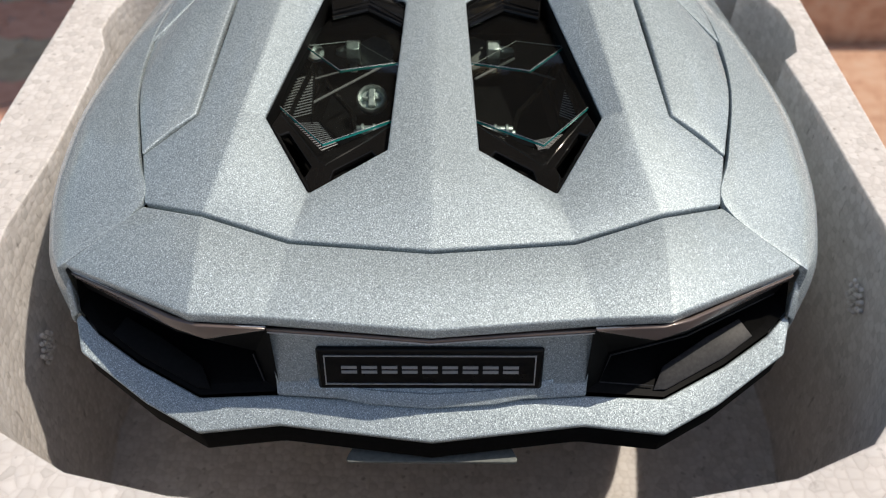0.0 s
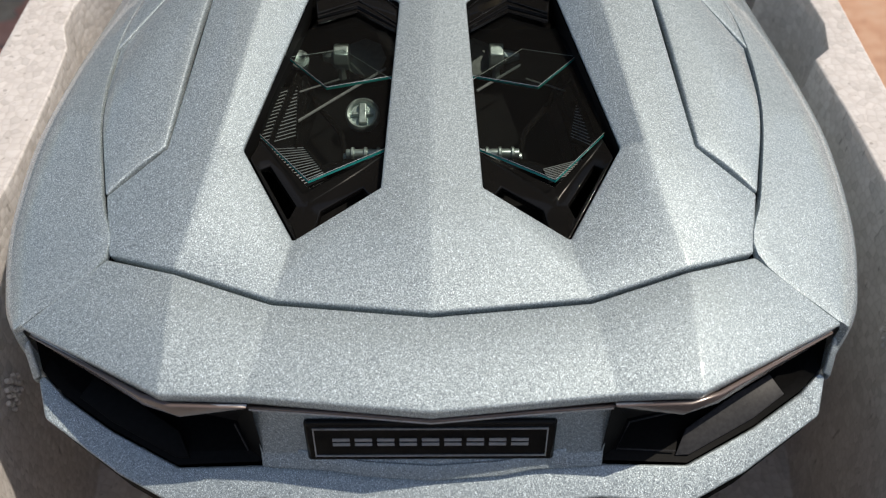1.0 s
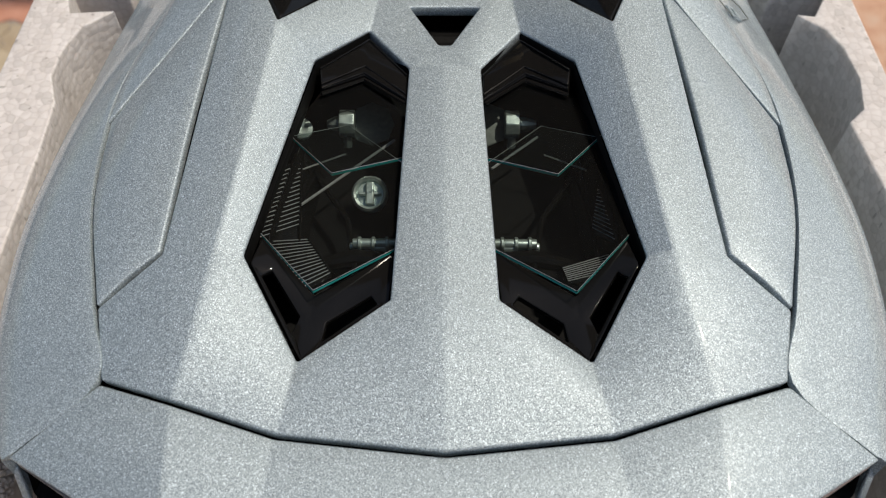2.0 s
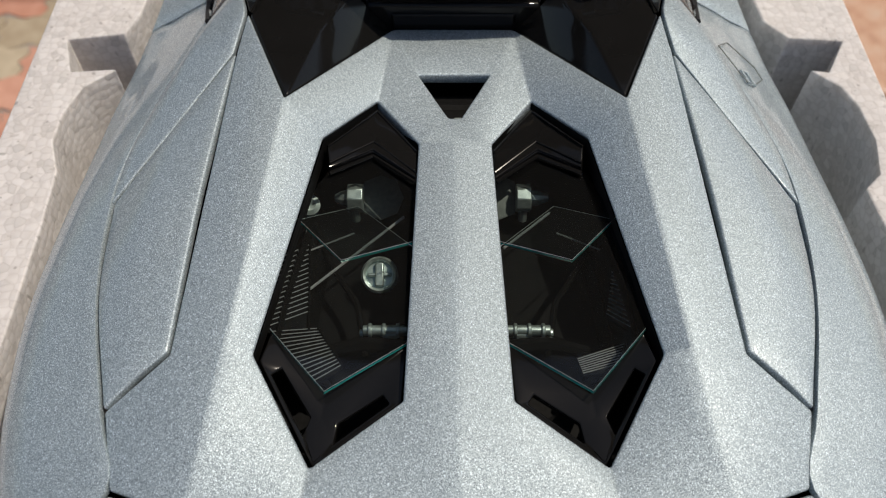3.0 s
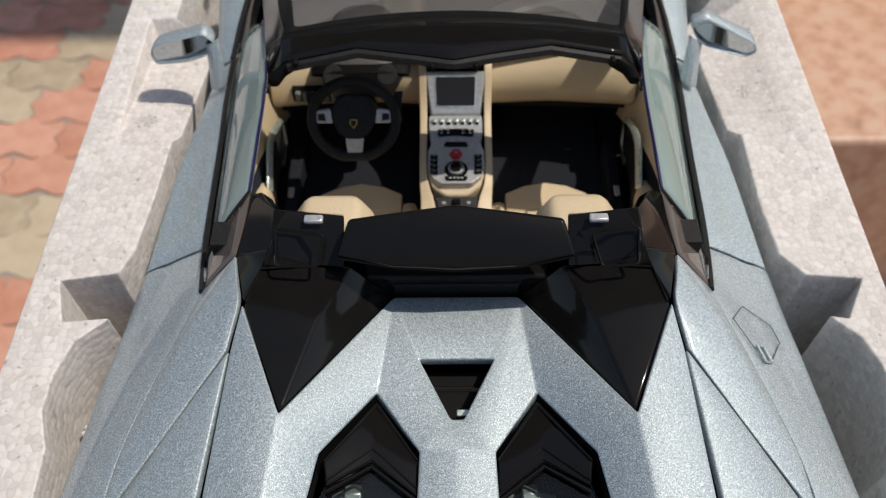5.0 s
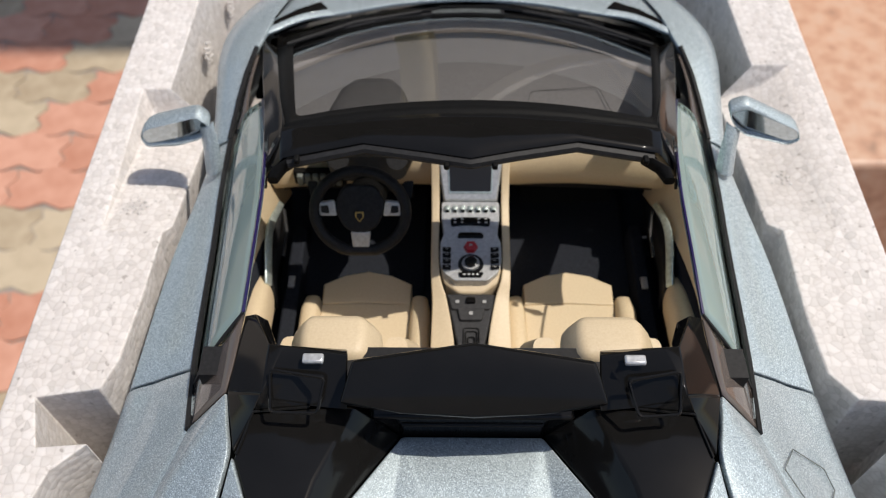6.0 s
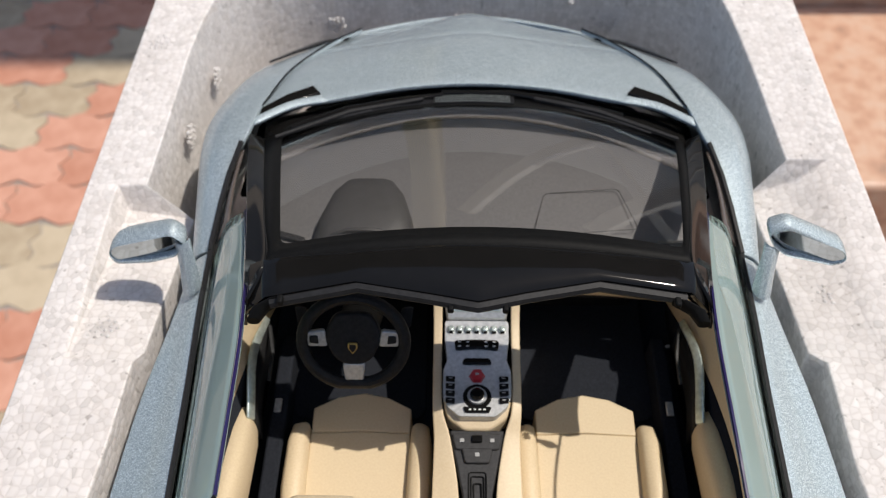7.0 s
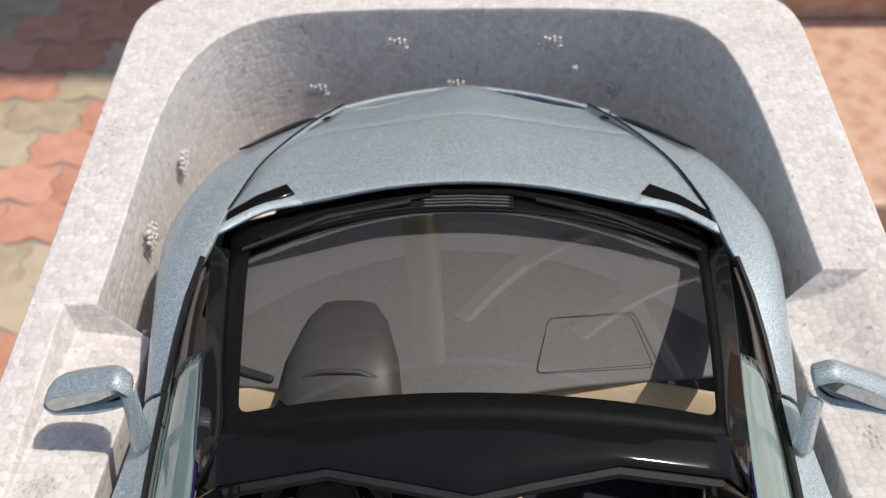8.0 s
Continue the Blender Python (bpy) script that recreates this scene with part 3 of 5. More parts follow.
# bonnet
b0 = [(-4.6, 28.3, 5.2), (-3.15, 28.62, 5.2), (-1.6, 28.98, 5.24), (0, 29.12, 5.25), (1.6, 28.98, 5.24), (3.15, 28.62, 5.2), (4.6, 28.3, 5.2)]
b1 = [(-4.15, 30.0, 4.83), (-2.8, 30.25, 4.84), (-1.4, 30.5, 4.87), (0, 30.6, 4.9), (1.4, 30.5, 4.87), (2.8, 30.25, 4.84), (4.15, 30.0, 4.83)]
b2 = [(-3.72, 31.3, 4.32), (-2.4, 31.5, 4.38), (-1.2, 31.7, 4.43), (0, 31.85, 4.48), (1.2, 31.7, 4.43), (2.4, 31.5, 4.38), (3.72, 31.3, 4.32)]
b3 = [(-2.9, 33.0, 3.5), (-2.0, 33.2, 3.52), (-1.0, 33.5, 3.55), (0, 33.8, 3.6), (1.0, 33.5, 3.55), (2.0, 33.2, 3.52), (2.9, 33.0, 3.5)]
part("bonnet", join(skin([b0, b1, b2], 18, 4), skin([b2, b3], 18, 4)), PAINT, car, thick=0.1, bevel=0.02)
for side in (1, -1):
    part("bonnet_seam", tube(flip(curve([(4.58, 28.4, 5.22), (4.2, 30.0, 4.86), (3.55, 31.7, 4.26), (2.9, 33.0, 3.7)], 20), side), 0.022, 6), DEEP, car, "black shut line of the bonnet")
part("front_bumper", skin([[(-3.5, 33.2, 3.3), (-1.8, 33.8, 3.3), (0, 34.1, 3.3), (1.8, 33.8, 3.3), (3.5, 33.2, 3.3)], [(-3.5, 33.4, 1.5), (-1.8, 34.0, 1.5), (0, 34.2, 1.5), (1.8, 34.0, 1.5), (3.5, 33.4, 1.5)]], 12, 3), PAINT, car, thick=0.1)

# ---- rear end ----
full = lambda pts: [(-x, y, z) for x, y, z in pts[:0:-1]] + pts
shift = lambda pts, dy, dz: [(x, y + dy, z + dz) for x, y, z in pts]
bump_top = [(0, 7.05, 3.85), (2.2, 7.15, 3.92), (3.41, 7.2, 3.76), (4.33, 7.62, 4.0), (4.99, 8.0, 4.25), (5.25, 8.2, 4.47)]
bump_edge = [(0, 6.57, 3.58), (2.19, 6.78, 3.70), (3.40, 6.76, 3.51), (4.2, 7.13, 3.72), (5.2, 7.72, 4.17), (5.35, 8.2, 4.38)]
lip = shift(bump_edge, 0.05, -0.12)
part("rear_bumper", loft([full(bump_top), full(bump_edge), full(lip)]), PAINT, car, thick=0.1, bevel=0.06, angle=8, seg=4)
part("bumper_lip", loft([full(shift(lip, 0.07, 0.0)), full(shift(lip, 0.04, -0.1)), full([(x * 0.985, y - 0.02, z - 0.36) for x, y, z in lip]), full([(x * 0.95, y + 0.6, z - 0.5) for x, y, z in lip])]), DEEP, car, "black diffuser edge", thick=0.1, bevel=0.02, angle=15)
part("number_plate_lamp", slab(rounded([(-1.3, 6.6), (1.3, 6.6), (1.15, 6.95), (-1.15, 6.95)], 0.1), 3.0, 2.94), HOSE, car, "thin grey strip under the diffuser", bevel=0.02)
# unseen black plates added under the bumper to stop slivers of sun
part("rear_light_stop", slab([(-5.0, 8.9), (-3.2, 8.0), (3.2, 8.0), (5.0, 8.9), (5.6, 10.4), (-5.6, 10.4)], 2.95, 1.3), DEEP, car, "unseen black block added to keep sun off the tray behind the car")
part("under_light_stop", slab([(-4.3, 8.0), (-3.0, 7.1), (3.0, 7.1), (4.3, 8.0), (4.3, 9.6), (-4.3, 9.6)], 3.0, 2.9), DEEP, car)
rear_panel = part("rear_panel", loft([full([(0, 7.46, 5.42), (2.2, 7.5, 5.42)]), full([(0, 7.47, 4.9), (2.26, 7.46, 4.9)]), full([(0, 7.32, 4.1), (2.24, 7.3, 4.1)]), full([(0, 7.03, 3.87), (2.22, 7.14, 3.94)])]), PAINT, car, thick=0.1, bevel=0.03, angle=8)
script = [(-0.66 + 1.32 * k / 44, 7.38, 5.12 + 0.035 * math.sin(k * 1.45) + 0.012 * math.sin(k * 0.6)) for k in range(45)]
part("script_badge", tube(script, 0.011, 5), SILVER, rear_panel, "small silver badge drawn as a wavy line")
strip_line = full([(0, 7.02, 5.37), (1.1, 7.13, 5.36), (2.2, 7.22, 5.36)])
strip = part("light_strip", loft([strip_line, shift(strip_line, 0.03, -0.09), shift(strip_line, 0.35, -0.1)]), LENS, car, "thin smoky brown light strip", thick=0.03)
part("strip_edge", tube(shift(strip_line, 0.0, -0.1), 0.012, 5), SILVER, strip)
panel_lip = full([(0, 6.97, 3.9), (0.9, 7.02, 3.93), (1.75, 7.14, 4.05)])
part("panel_lip", loft([shift(panel_lip, 0.12, 0.14), panel_lip, shift(panel_lip, 0.1, -0.08)]), PAINT, car, "rounded lip under the plate", thick=0.04, bevel=0.03, angle=20)
# plate
tilt = pose(-0.02, 7.25, 4.45, -12.0, 0, 0)


def on_plate(bm):
    bmesh.ops.transform(bm, matrix=tilt, verts=bm.verts)
    return bm


plate = part("show_plate", on_plate(box(0, 0, 0, 3.2, 0.1, 0.76)), BLACK, car, "black show plate with a thin silver border", bevel=0.05, seg=3)
border = [box(0, -0.06, 0.26, 2.98, 0.02, 0.014), box(0, -0.06, -0.26, 2.98, 0.02, 0.014), box(1.48, -0.06, 0, 0.014, 0.02, 0.54), box(-1.48, -0.06, 0, 0.014, 0.02, 0.54)]
part("border", on_plate(join(*border)), SILVER, plate)
for k in range(9):
    x = -1.14 + 0.285 * k
    bars = [box(x, -0.055, 0.045, 0.22, 0.012, 0.05), box(x, -0.055, -0.04, 0.22, 0.012, 0.05)]
    part("plate_mark", on_plate(join(*bars)), DIM, plate)

for side in (1, -1):
    up = flip([(2.2, 7.22, 5.40), (3.08, 7.19, 5.50), (3.45, 7.34, 5.46), (5.2, 8.40, 5.2)], side)
    dn = flip([(2.23, 7.25, 5.36), (3.04, 7.22, 5.20), (3.45, 7.33, 5.28), (5.19, 8.41, 5.12)], side)
    lamp = part("tail_light", loft([up, dn, shift(dn, 0.3, -0.02)]), LENS, car, "smoky brown tail light strip", thick=0.06, bevel=0.015)
    for f, mat in ((0.1, SILVER), (0.38, DEEP), (0.66, DEEP), (0.9, GREY)):
        mid = [tuple(Vector(a).lerp(Vector(b), f) + Vector((0, -0.022, 0))) for a, b in zip(up, dn)]
        part("light_divider", tube(mid, 0.015, 5), mat, lamp)
    # black recess beside the plate panel
    rim0 = flip([(2.2, 7.3, 5.32), (3.04, 7.27, 5.2), (3.45, 7.36, 5.27), (5.2, 8.42, 5.1), (5.26, 8.25, 4.5), (4.99, 8.03, 4.27), (4.33, 7.65, 4.02), (3.41, 7.23, 3.78), (2.2, 7.2, 3.94)], side)
    rim1 = flip([(2.53, 7.5, 4.49), (3.04, 7.55, 4.62), (3.6, 7.6, 4.8), (5.17, 8.5, 4.7), (5.2, 8.45, 4.55), (5.0, 8.2, 4.32), (4.33, 7.8, 4.06), (3.43, 7.4, 3.82), (2.41, 7.35, 3.97)], side)
    rim2 = flip([(2.7, 8.4, 4.5), (3.1, 8.5, 4.6), (3.6, 8.6, 4.75), (4.9, 9.2, 4.65), (4.9, 9.2, 4.5), (4.8, 9.0, 4.35), (4.3, 8.7, 4.1), (3.5, 8.4, 3.9), (2.7, 8.3, 4.0)], side)
    vent = part("rear_vent", loft([r + r[:1] for r in (rim0, rim1)]), DEEP, car, "black rear air outlet", bevel=0.012, angle=20)
    bm = loft([r + r[:1] for r in (rim1, rim2)])
    bm.faces.new([bm.verts.new(p) for p in rim2])
    part("vent_duct", bm, DEEP, vent)
    deep = [(3.25, 7.3, 3.85), (3.44, 7.31, 3.85), (4.33, 7.72, 4.09), (4.78, 8.0, 4.25), (4.62, 8.26, 4.34), (4.12, 8.02, 4.22), (3.42, 7.62, 4.0)]
    # left floor drawn deep black: its shade is put into the colour
    part("vent_floor", facets({str(n): q for n, q in enumerate(flip(deep, side))}, ["0 1 6", "1 2 5 6", "2 3 4 5"]), GREY if side > 0 else DEEP, vent, "outlet floor, dark grey; the left one black for its shade", thick=0.03, bevel=0.01)
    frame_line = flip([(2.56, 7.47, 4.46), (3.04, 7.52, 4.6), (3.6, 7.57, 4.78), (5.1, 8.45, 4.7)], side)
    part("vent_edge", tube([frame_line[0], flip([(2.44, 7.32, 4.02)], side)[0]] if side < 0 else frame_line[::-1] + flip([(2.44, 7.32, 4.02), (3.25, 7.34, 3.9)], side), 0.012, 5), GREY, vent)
    part("bumper_end", loft([flip([(5.25, 8.2, 4.5), (5.35, 8.2, 4.4), (5.36, 8.22, 4.25)], side), flip([(5.3, 8.44, 5.0), (5.38, 8.42, 4.9), (5.4, 8.42, 4.3)], side)]), PAINT, car, thick=0.06, bevel=0.02)

part("underbody", slab([(-4.3, 10.2), (4.3, 10.2), (5.4, 11), (5.4, 16), (5.0, 20), (5.2, 28), (4.5, 32), (2.5, 33.3), (-2.5, 33.3), (-4.5, 32), (-5.2, 28), (-5.0, 20), (-5.4, 16), (-5.4, 11)], 1.8, 1.25), MATT, car)
part("engine_bay", slab([(-5.0, 9.4), (5.0, 9.4), (5.0, 16.4), (-5.0, 16.4)], 4.6, 1.8), DEEP, car)

# ---- engine windows ----
ZS = lambda x, y: 5.93 + 0.03 * (y - 10.3) + (abs(x) - 0.7) * 0.1


# black wall added round the engine bay to keep stray light out
liner = [(-3.1, 9.7), (3.1, 9.7), (3.1, 15.9), (-3.1, 15.9), (-3.1, 9.7)]
part("bay_light_stop", loft([[(x, y, 5.62) for x, y in liner], [(x, y, 4.55) for x, y in liner]]), DEEP, car, "black wall added to keep stray light out of the engine bay", thick=0.05)
# rib fields of the engine covers: corners, number of ribs, slant
RIBS = {-1: [([(-2.56, 13.16), (-2.2, 13.12), (-2.08, 11.61), (-2.68, 11.61)], 15, 3), ([(-2.6, 11.61), (-1.96, 11.66), (-1.56, 11.04), (-1.95, 10.75)], 14, 0)], 1: [([(2.3, 12.61), (2.41, 12.61), (2.49, 11.57), (2.13, 11.83)], 12, 0), ([(1.64, 11.23), (2.35, 11.41), (2.14, 10.95), (1.72, 10.92)], 8, 2)]}
for side in (1, -1):
    well = new("engine_window")
    well.parent = car
    o = flip([(1.85, 9.47, 5.74), (2.64, 10.85, 6.1), (2.0, 14.46, 6.29), (1.245, 15.6, 5.94), (0.57, 14.6, 6.01), (0.71, 10.29, 5.9)], side)
    i_ = flip([(1.85, 9.5, 5.4), (2.68, 10.9, 5.7), (2.04, 14.4, 5.85), (1.25, 15.5, 5.6), (0.52, 14.5, 5.65), (0.66, 10.4, 5.5)], side)
    part("window_well", loft([r + r[:1] for r in (o, i_)]), DEEP, well, "black window surround", angle=20)
    # lower trim with two slots
    T = {"a": (1.83, 9.55, 5.62), "b": (2.58, 10.85, 5.98), "c": (2.48, 11.3, 5.95), "d": (1.74, 10.5, 5.72), "e": (0.69, 11.2, 5.78), "f": (0.74, 10.35, 5.78), "m": (1.76, 10.2, 5.66)}
    T = {k: (x * side, y, z) for k, (x, y, z) in T.items()}
    S1 = {"p": (1.98, 9.95, 5.66), "q": (2.42, 10.7, 5.88), "r": (2.3, 10.8, 5.87), "s": (1.9, 10.2, 5.67), "t": (1.6, 9.85, 5.62), "u": (0.9, 10.35, 5.74), "v": (0.98, 10.48, 5.75), "w": (1.55, 10.12, 5.65)}
    T.update({k: (x * side, y, z) for k, (x, y, z) in S1.items()})
    part("lower_trim", facets(T, ["a b q p", "b c r q", "c d m s r", "m a p s", "f a t u", "a m w t", "m d e v w", "e f u v"]), BLACK, well, "gloss black trim with two slots", thick=0.14, bevel=0.03, angle=12, seg=3)
    # front trim, a small hood over the glass
    G = {"a": (0.6, 14.55, 5.98), "b": (1.245, 15.5, 5.92), "c": (1.95, 14.42, 6.22), "d": (1.9, 14.05, 6.10), "e": (1.27, 14.45, 6.04), "f": (0.6, 13.95, 5.96)}
    part("front_trim", facets({k: (x * side, y, z) for k, (x, y, z) in G.items()}, ["a b e f", "b c d e"]), BLACK, well, thick=0.12, bevel=0.03, angle=8, seg=3)
    for f in (0.1, 0.8, 0.97):
        line = [Vector(G[a]).lerp(Vector(G[z_]), f) + Vector((0, 0, 0.01)) for a, z_ in (("a", "f"), ("b", "e"), ("c", "d"))]
        part("trim_bead", tube(flip(line, side), 0.018, 8), BLACK, well)
    part("trim_bead", tube(flip([(0.62, 13.9, 5.95), (1.27, 14.38, 6.0), (1.9, 13.98, 6.06)], side), 0.035, 6), BLACK, well)
    # two stepped panes with green edges
    low_pane = [(0.66, 11.2), (1.72, 10.42), (2.5, 11.3), (2.33, 13.15), (1.46, 13.48), (0.62, 12.78)]
    up_pane = [(0.64, 12.86), (1.64, 12.47), (2.34, 13.18), (1.93, 14.1), (1.27, 14.5), (0.6, 14.0)]
    for pts, drop, tip in ((low_pane, 0.10, 0.28), (up_pane, 0.17, 0.05)):
        y0 = min(p[1] for p in pts)
        z = lambda x, y: ZS(x, y) - drop - tip * 0.4 * (y - y0) / 3
        bm = facets({str(k): (x * side, y, z(x, y)) for k, (x, y) in enumerate(pts)}, [" ".join(str(k) for k in range(len(pts)))])
        pane = part("glass_pane", bm, PANE, well, "stepped smoked glass louvre")
        pane.visible_shadow = False
        edge = [(pts[0][0], pts[0][1]), (pts[1][0], pts[1][1]), (pts[2][0], pts[2][1])]
        part("pane_edge", loft([[(x * side, y, z(x, y) - 0.004) for x, y in edge], [(x * side, y - 0.006, z(x, y) - 0.04) for x, y in edge]]), TEAL, well, "teal green glass edge")
        # glints on the glass edges, drawn as hair-thin metal bars
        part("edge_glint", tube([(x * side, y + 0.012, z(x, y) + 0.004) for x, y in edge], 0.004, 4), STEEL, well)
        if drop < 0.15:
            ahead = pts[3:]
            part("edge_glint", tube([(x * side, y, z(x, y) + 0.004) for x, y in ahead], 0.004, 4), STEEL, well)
    # engine parts below
    top = [(1.75, 10.75, 5.3), (2.6, 11.2, 5.4), (2.5, 12.2, 5.42), (2.3, 13.4, 5.45)]
    foot = [(1.75, 11.1, 5.0), (2.1, 11.5, 5.0), (2.05, 12.3, 5.0), (1.95, 13.2, 5.0)]
    part("ribbed_cover", skin([flip(top, side), flip(foot, side)], 12, 2, False), BLACK, well, "ribbed black engine cover", thick=0.08)
    for quad, count, lean in RIBS[side]:
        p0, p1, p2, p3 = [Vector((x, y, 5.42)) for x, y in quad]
        # highlights on the black ribs, drawn as thin silver bars
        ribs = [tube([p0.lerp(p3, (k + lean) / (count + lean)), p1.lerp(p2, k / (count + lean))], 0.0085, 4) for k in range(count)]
        part("rib_glints", join(*ribs), SILVER, well, "highlights of fine black ribs, drawn as silver bars")
        # rounded black panel that carries the ribs, with a bead along its inner edge
        low = Vector((0, 0, -0.05))
        crown = [[a.lerp(b, f) + low + Vector((0, 0, 0.04 * math.sin(math.pi * f))) for f in (0, 0.25, 0.5, 0.75, 1)] for a, b in ((p0, p1), (p0.lerp(p3, 0.5), p1.lerp(p2, 0.5)), (p3, p2))]
        part("rib_panel", loft([[tuple(q) for q in row] for row in crown]), BLACK, well, thick=0.04, bevel=0.01)
        part("panel_bead", tube([tuple(q + Vector((0, 0, 0.02))) for q in (p1, p1.lerp(p2, 0.5), p2)], 0.016, 6), BLACK, well)
    part("rail", tube(flip([(0.7, 11.55, 5.05), (1.3, 11.6, 5.05), (1.9, 11.5, 5.0)], side), [0.13, 0.15, 0.1], 10), BLACK, well)
    rail_y = 11.75
    part("fuel_rail", tube(flip([(0.7, rail_y, 5.2), (1.35, rail_y, 5.2)], side), [0.075, 0.075], 12), STEEL, well, "bright metal fuel rail", bevel=0.015)
    for rx in (0.82, 1.02, 1.22):
        part("rail_collar", tube(flip([(rx, rail_y, 5.2), (rx + 0.05, rail_y, 5.2)], side), 0.105, 12), STEEL, well, bevel=0.01)
    # strut on the left; the right bar draws a line reflected in the glass
    part("strut_glint", tube([(-2.15, 12.38, 5.32), (-0.8, 13.72, 5.32)] if side < 0 else [(0.73, 13.12, 5.32), (1.48, 13.8, 5.32)], 0.022, 6), SILVER, well, "thin bright strut, on the right a reflected line drawn as metal")
    part("conduit", tube(curve(flip([(2.2, 13.7, 5.15), (1.9, 12.9, 5.22), (1.45, 12.2, 5.2), (1.3, 11.4, 5.05)], side), 20, False), 0.05, 8), BLACK, well, "thin black engine conduit")
    # more reflected lines, drawn as thin silver bars
    part("strut_glint", tube(flip([(2.3, 13.0, 5.36), (1.55, 13.36, 5.38)], side), 0.014, 6), SILVER, well)
    if side < 0:
        ax = Vector((0, -0.45, 0.89))
        at = Vector((-1.15, 12.8, 5.05))
        part("filler_cap", lathe([(0.0, 0.0), (0.28, 0.0), (0.28, 0.12), (0.25, 0.15), (0.215, 0.13), (0.2, 0.07), (0.0, 0.07)], at, ax, 24), STEEL, well, "round metal filler cap")
        cap_turn = Vector((0, 0, 1)).rotation_difference(ax).to_matrix().to_4x4()
        for sx, sy, hz in ((0.13, 0.36, 0.14), (0.36, 0.06, 0.11)):
            part("cap_grip", box(*(at + ax * hz * 0.8), sx, sy, 0.1, cap_turn), STEEL, well, bevel=0.02)
        part("bolt", lathe([(0.0, 0.0), (0.17, 0.0), (0.17, 0.1), (0.1, 0.13), (0.0, 0.1)], (-2.3, 13.95, 5.3), (0.2, -0.4, 0.9), 14), STEEL, well)
        x0, x1, x2 = -1.72, -1.46, -1.92
    else:
        x0, x1, x2 = 1.22, 0.98, 1.5
    yz = (14.2, 5.2)
    part("hose_nut", tube([(x0, *yz), (x1, *yz)], 0.23, 8), STEEL, well, "cast metal hose nut", bevel=0.02)
    part("hose_neck", tube([(x2, *yz), ((x0 + x2) / 2, *yz), (x0, *yz)], [0.06, 0.11, 0.13], 10), STEEL, well)
    part("hose_flange", lathe([(0.0, 0.0), (0.37, 0.0), (0.37, 0.03), (0.34, 0.04), (0.0, 0.04)], (x1 + 0.27 * (1 if side < 0 else -1), 14.27, 5.12), (0, -0.45, 0.89), 8), HOSE, well, "flat grey eight-sided flange")
    part("hose_tail", tube([((x0 + x1) / 2, 14.05, 5.1), ((x0 + x1) / 2, 13.98, 4.9)], 0.07, 8), STEEL, well)
    part("injector", join(tube(flip([(0.85, 11.75, 5.12), (1.05, 11.75, 5.12)], side), 0.12, 10), tube(flip([(1.05, 11.75, 5.12), (1.4, 11.75, 5.12)], side), 0.07, 10)), STEEL, well, bevel=0.02)
# air slot in the deck
part("air_slot", slab([(-0.62, 16.2), (-0.1, 15.08), (0.1, 15.08), (0.62, 16.2)], 5.5, 5.3), DEEP, car)
part("slot_cap", join(box(0.1, 15.35, 5.75, 0.22, 0.12, 0.1)), STEEL, car, bevel=0.02)

# ---- rear bulkhead, gloss black ----
bulk = new("bulkhead")
bulk.parent = car
for side in (1, -1):
    B = {"tip": (2.56, 14.93, 6.72), "bp": (3.31, 16.68, 6.83), "bq": (3.15, 17.32, 6.88), "m": (2.35, 17.45, 6.80), "n": (1.72, 17.55, 6.66), "cw": (1.06, 17.46, 5.88), "k": (2.18, 16.4, 6.75)}
    part("rear_flank", facets({k: (x * side, y, z) for k, (x, y, z) in B.items()}, ["tip bp bq m n k", "tip k n cw"]), BLACK, bulk, thick=0.12, bevel=0.04, angle=5, seg=3)
    Q = {"a": (3.15, 17.36, 6.86), "b": (3.34, 16.75, 6.85), "c": (3.62, 17.75, 6.68), "d": (3.56, 19.1, 6.68), "e": (3.38, 19.12, 6.7), "f": (2.927, 18.161, 7.401), "g": (2.937, 17.42, 7.299), "h": (2.72, 18.133, 7.401), "i": (1.782, 17.992, 7.401), "j": (1.804, 17.401, 6.827), "l": (2.35, 17.49, 6.78)}
    part("shelf", facets({k: (x * side, y, z) for k, (x, y, z) in Q.items()}, ["a b c g", "g c d e f", "a g h i j l", "g f h"]), BLACK, bulk, thick=0.25, bevel=0.04, angle=8, seg=3)
    groove = [(-2.84, 17.71), (-2.07, 17.61), (-2.17, 17.2), (-2.82, 17.21)] if side < 0 else [(2.14, 17.6), (2.87, 17.71), (2.84, 17.21), (2.28, 17.18)]
    part("shelf_rib", tube([(x, y, 7.14 + 0.62 * (y - 17.2)) for x, y in rounded(groove, 0.06, 3)], 0.026, 6, True), BLACK, bulk, "raised bead of the shelf panel")
    part("flank_bead", tube(flip([(3.28, 16.72, 6.85), (3.12, 17.34, 6.9), (2.35, 17.47, 6.8)], side), 0.022, 6), BLACK, bulk)
    part("roof_clip", box(2.25 * side, 17.87, 7.48, 0.3, 0.15, 0.09), SILVER, bulk, "small silver roof catch", bevel=0.03)
H = {"a": (-1.688, 17.899, 7.42), "b": (0.0, 18.199, 7.401), "c": (1.688, 17.899, 7.42), "d": (1.86, 17.385, 7.119), "e": (0.994, 17.347, 6.897), "f": (0.0, 17.267, 6.917), "g": (-0.994, 17.347, 6.897), "h": (-1.86, 17.385, 7.119)}
part("engine_hump", facets(H, ["a b c d e f g h"]), BLACK, bulk, thick=0.22, bevel=0.06, angle=20, seg=3)
part("hump_bead", tube([H[q] for q in "hgfed"], 0.03, 6), BLACK, bulk)
part("hump_recess", slab([(-1.5, 17.5), (1.5, 17.5), (1.7, 18.4), (-1.7, 18.4)], 6.4, 5.6), BLACK, bulk, bevel=0.06)
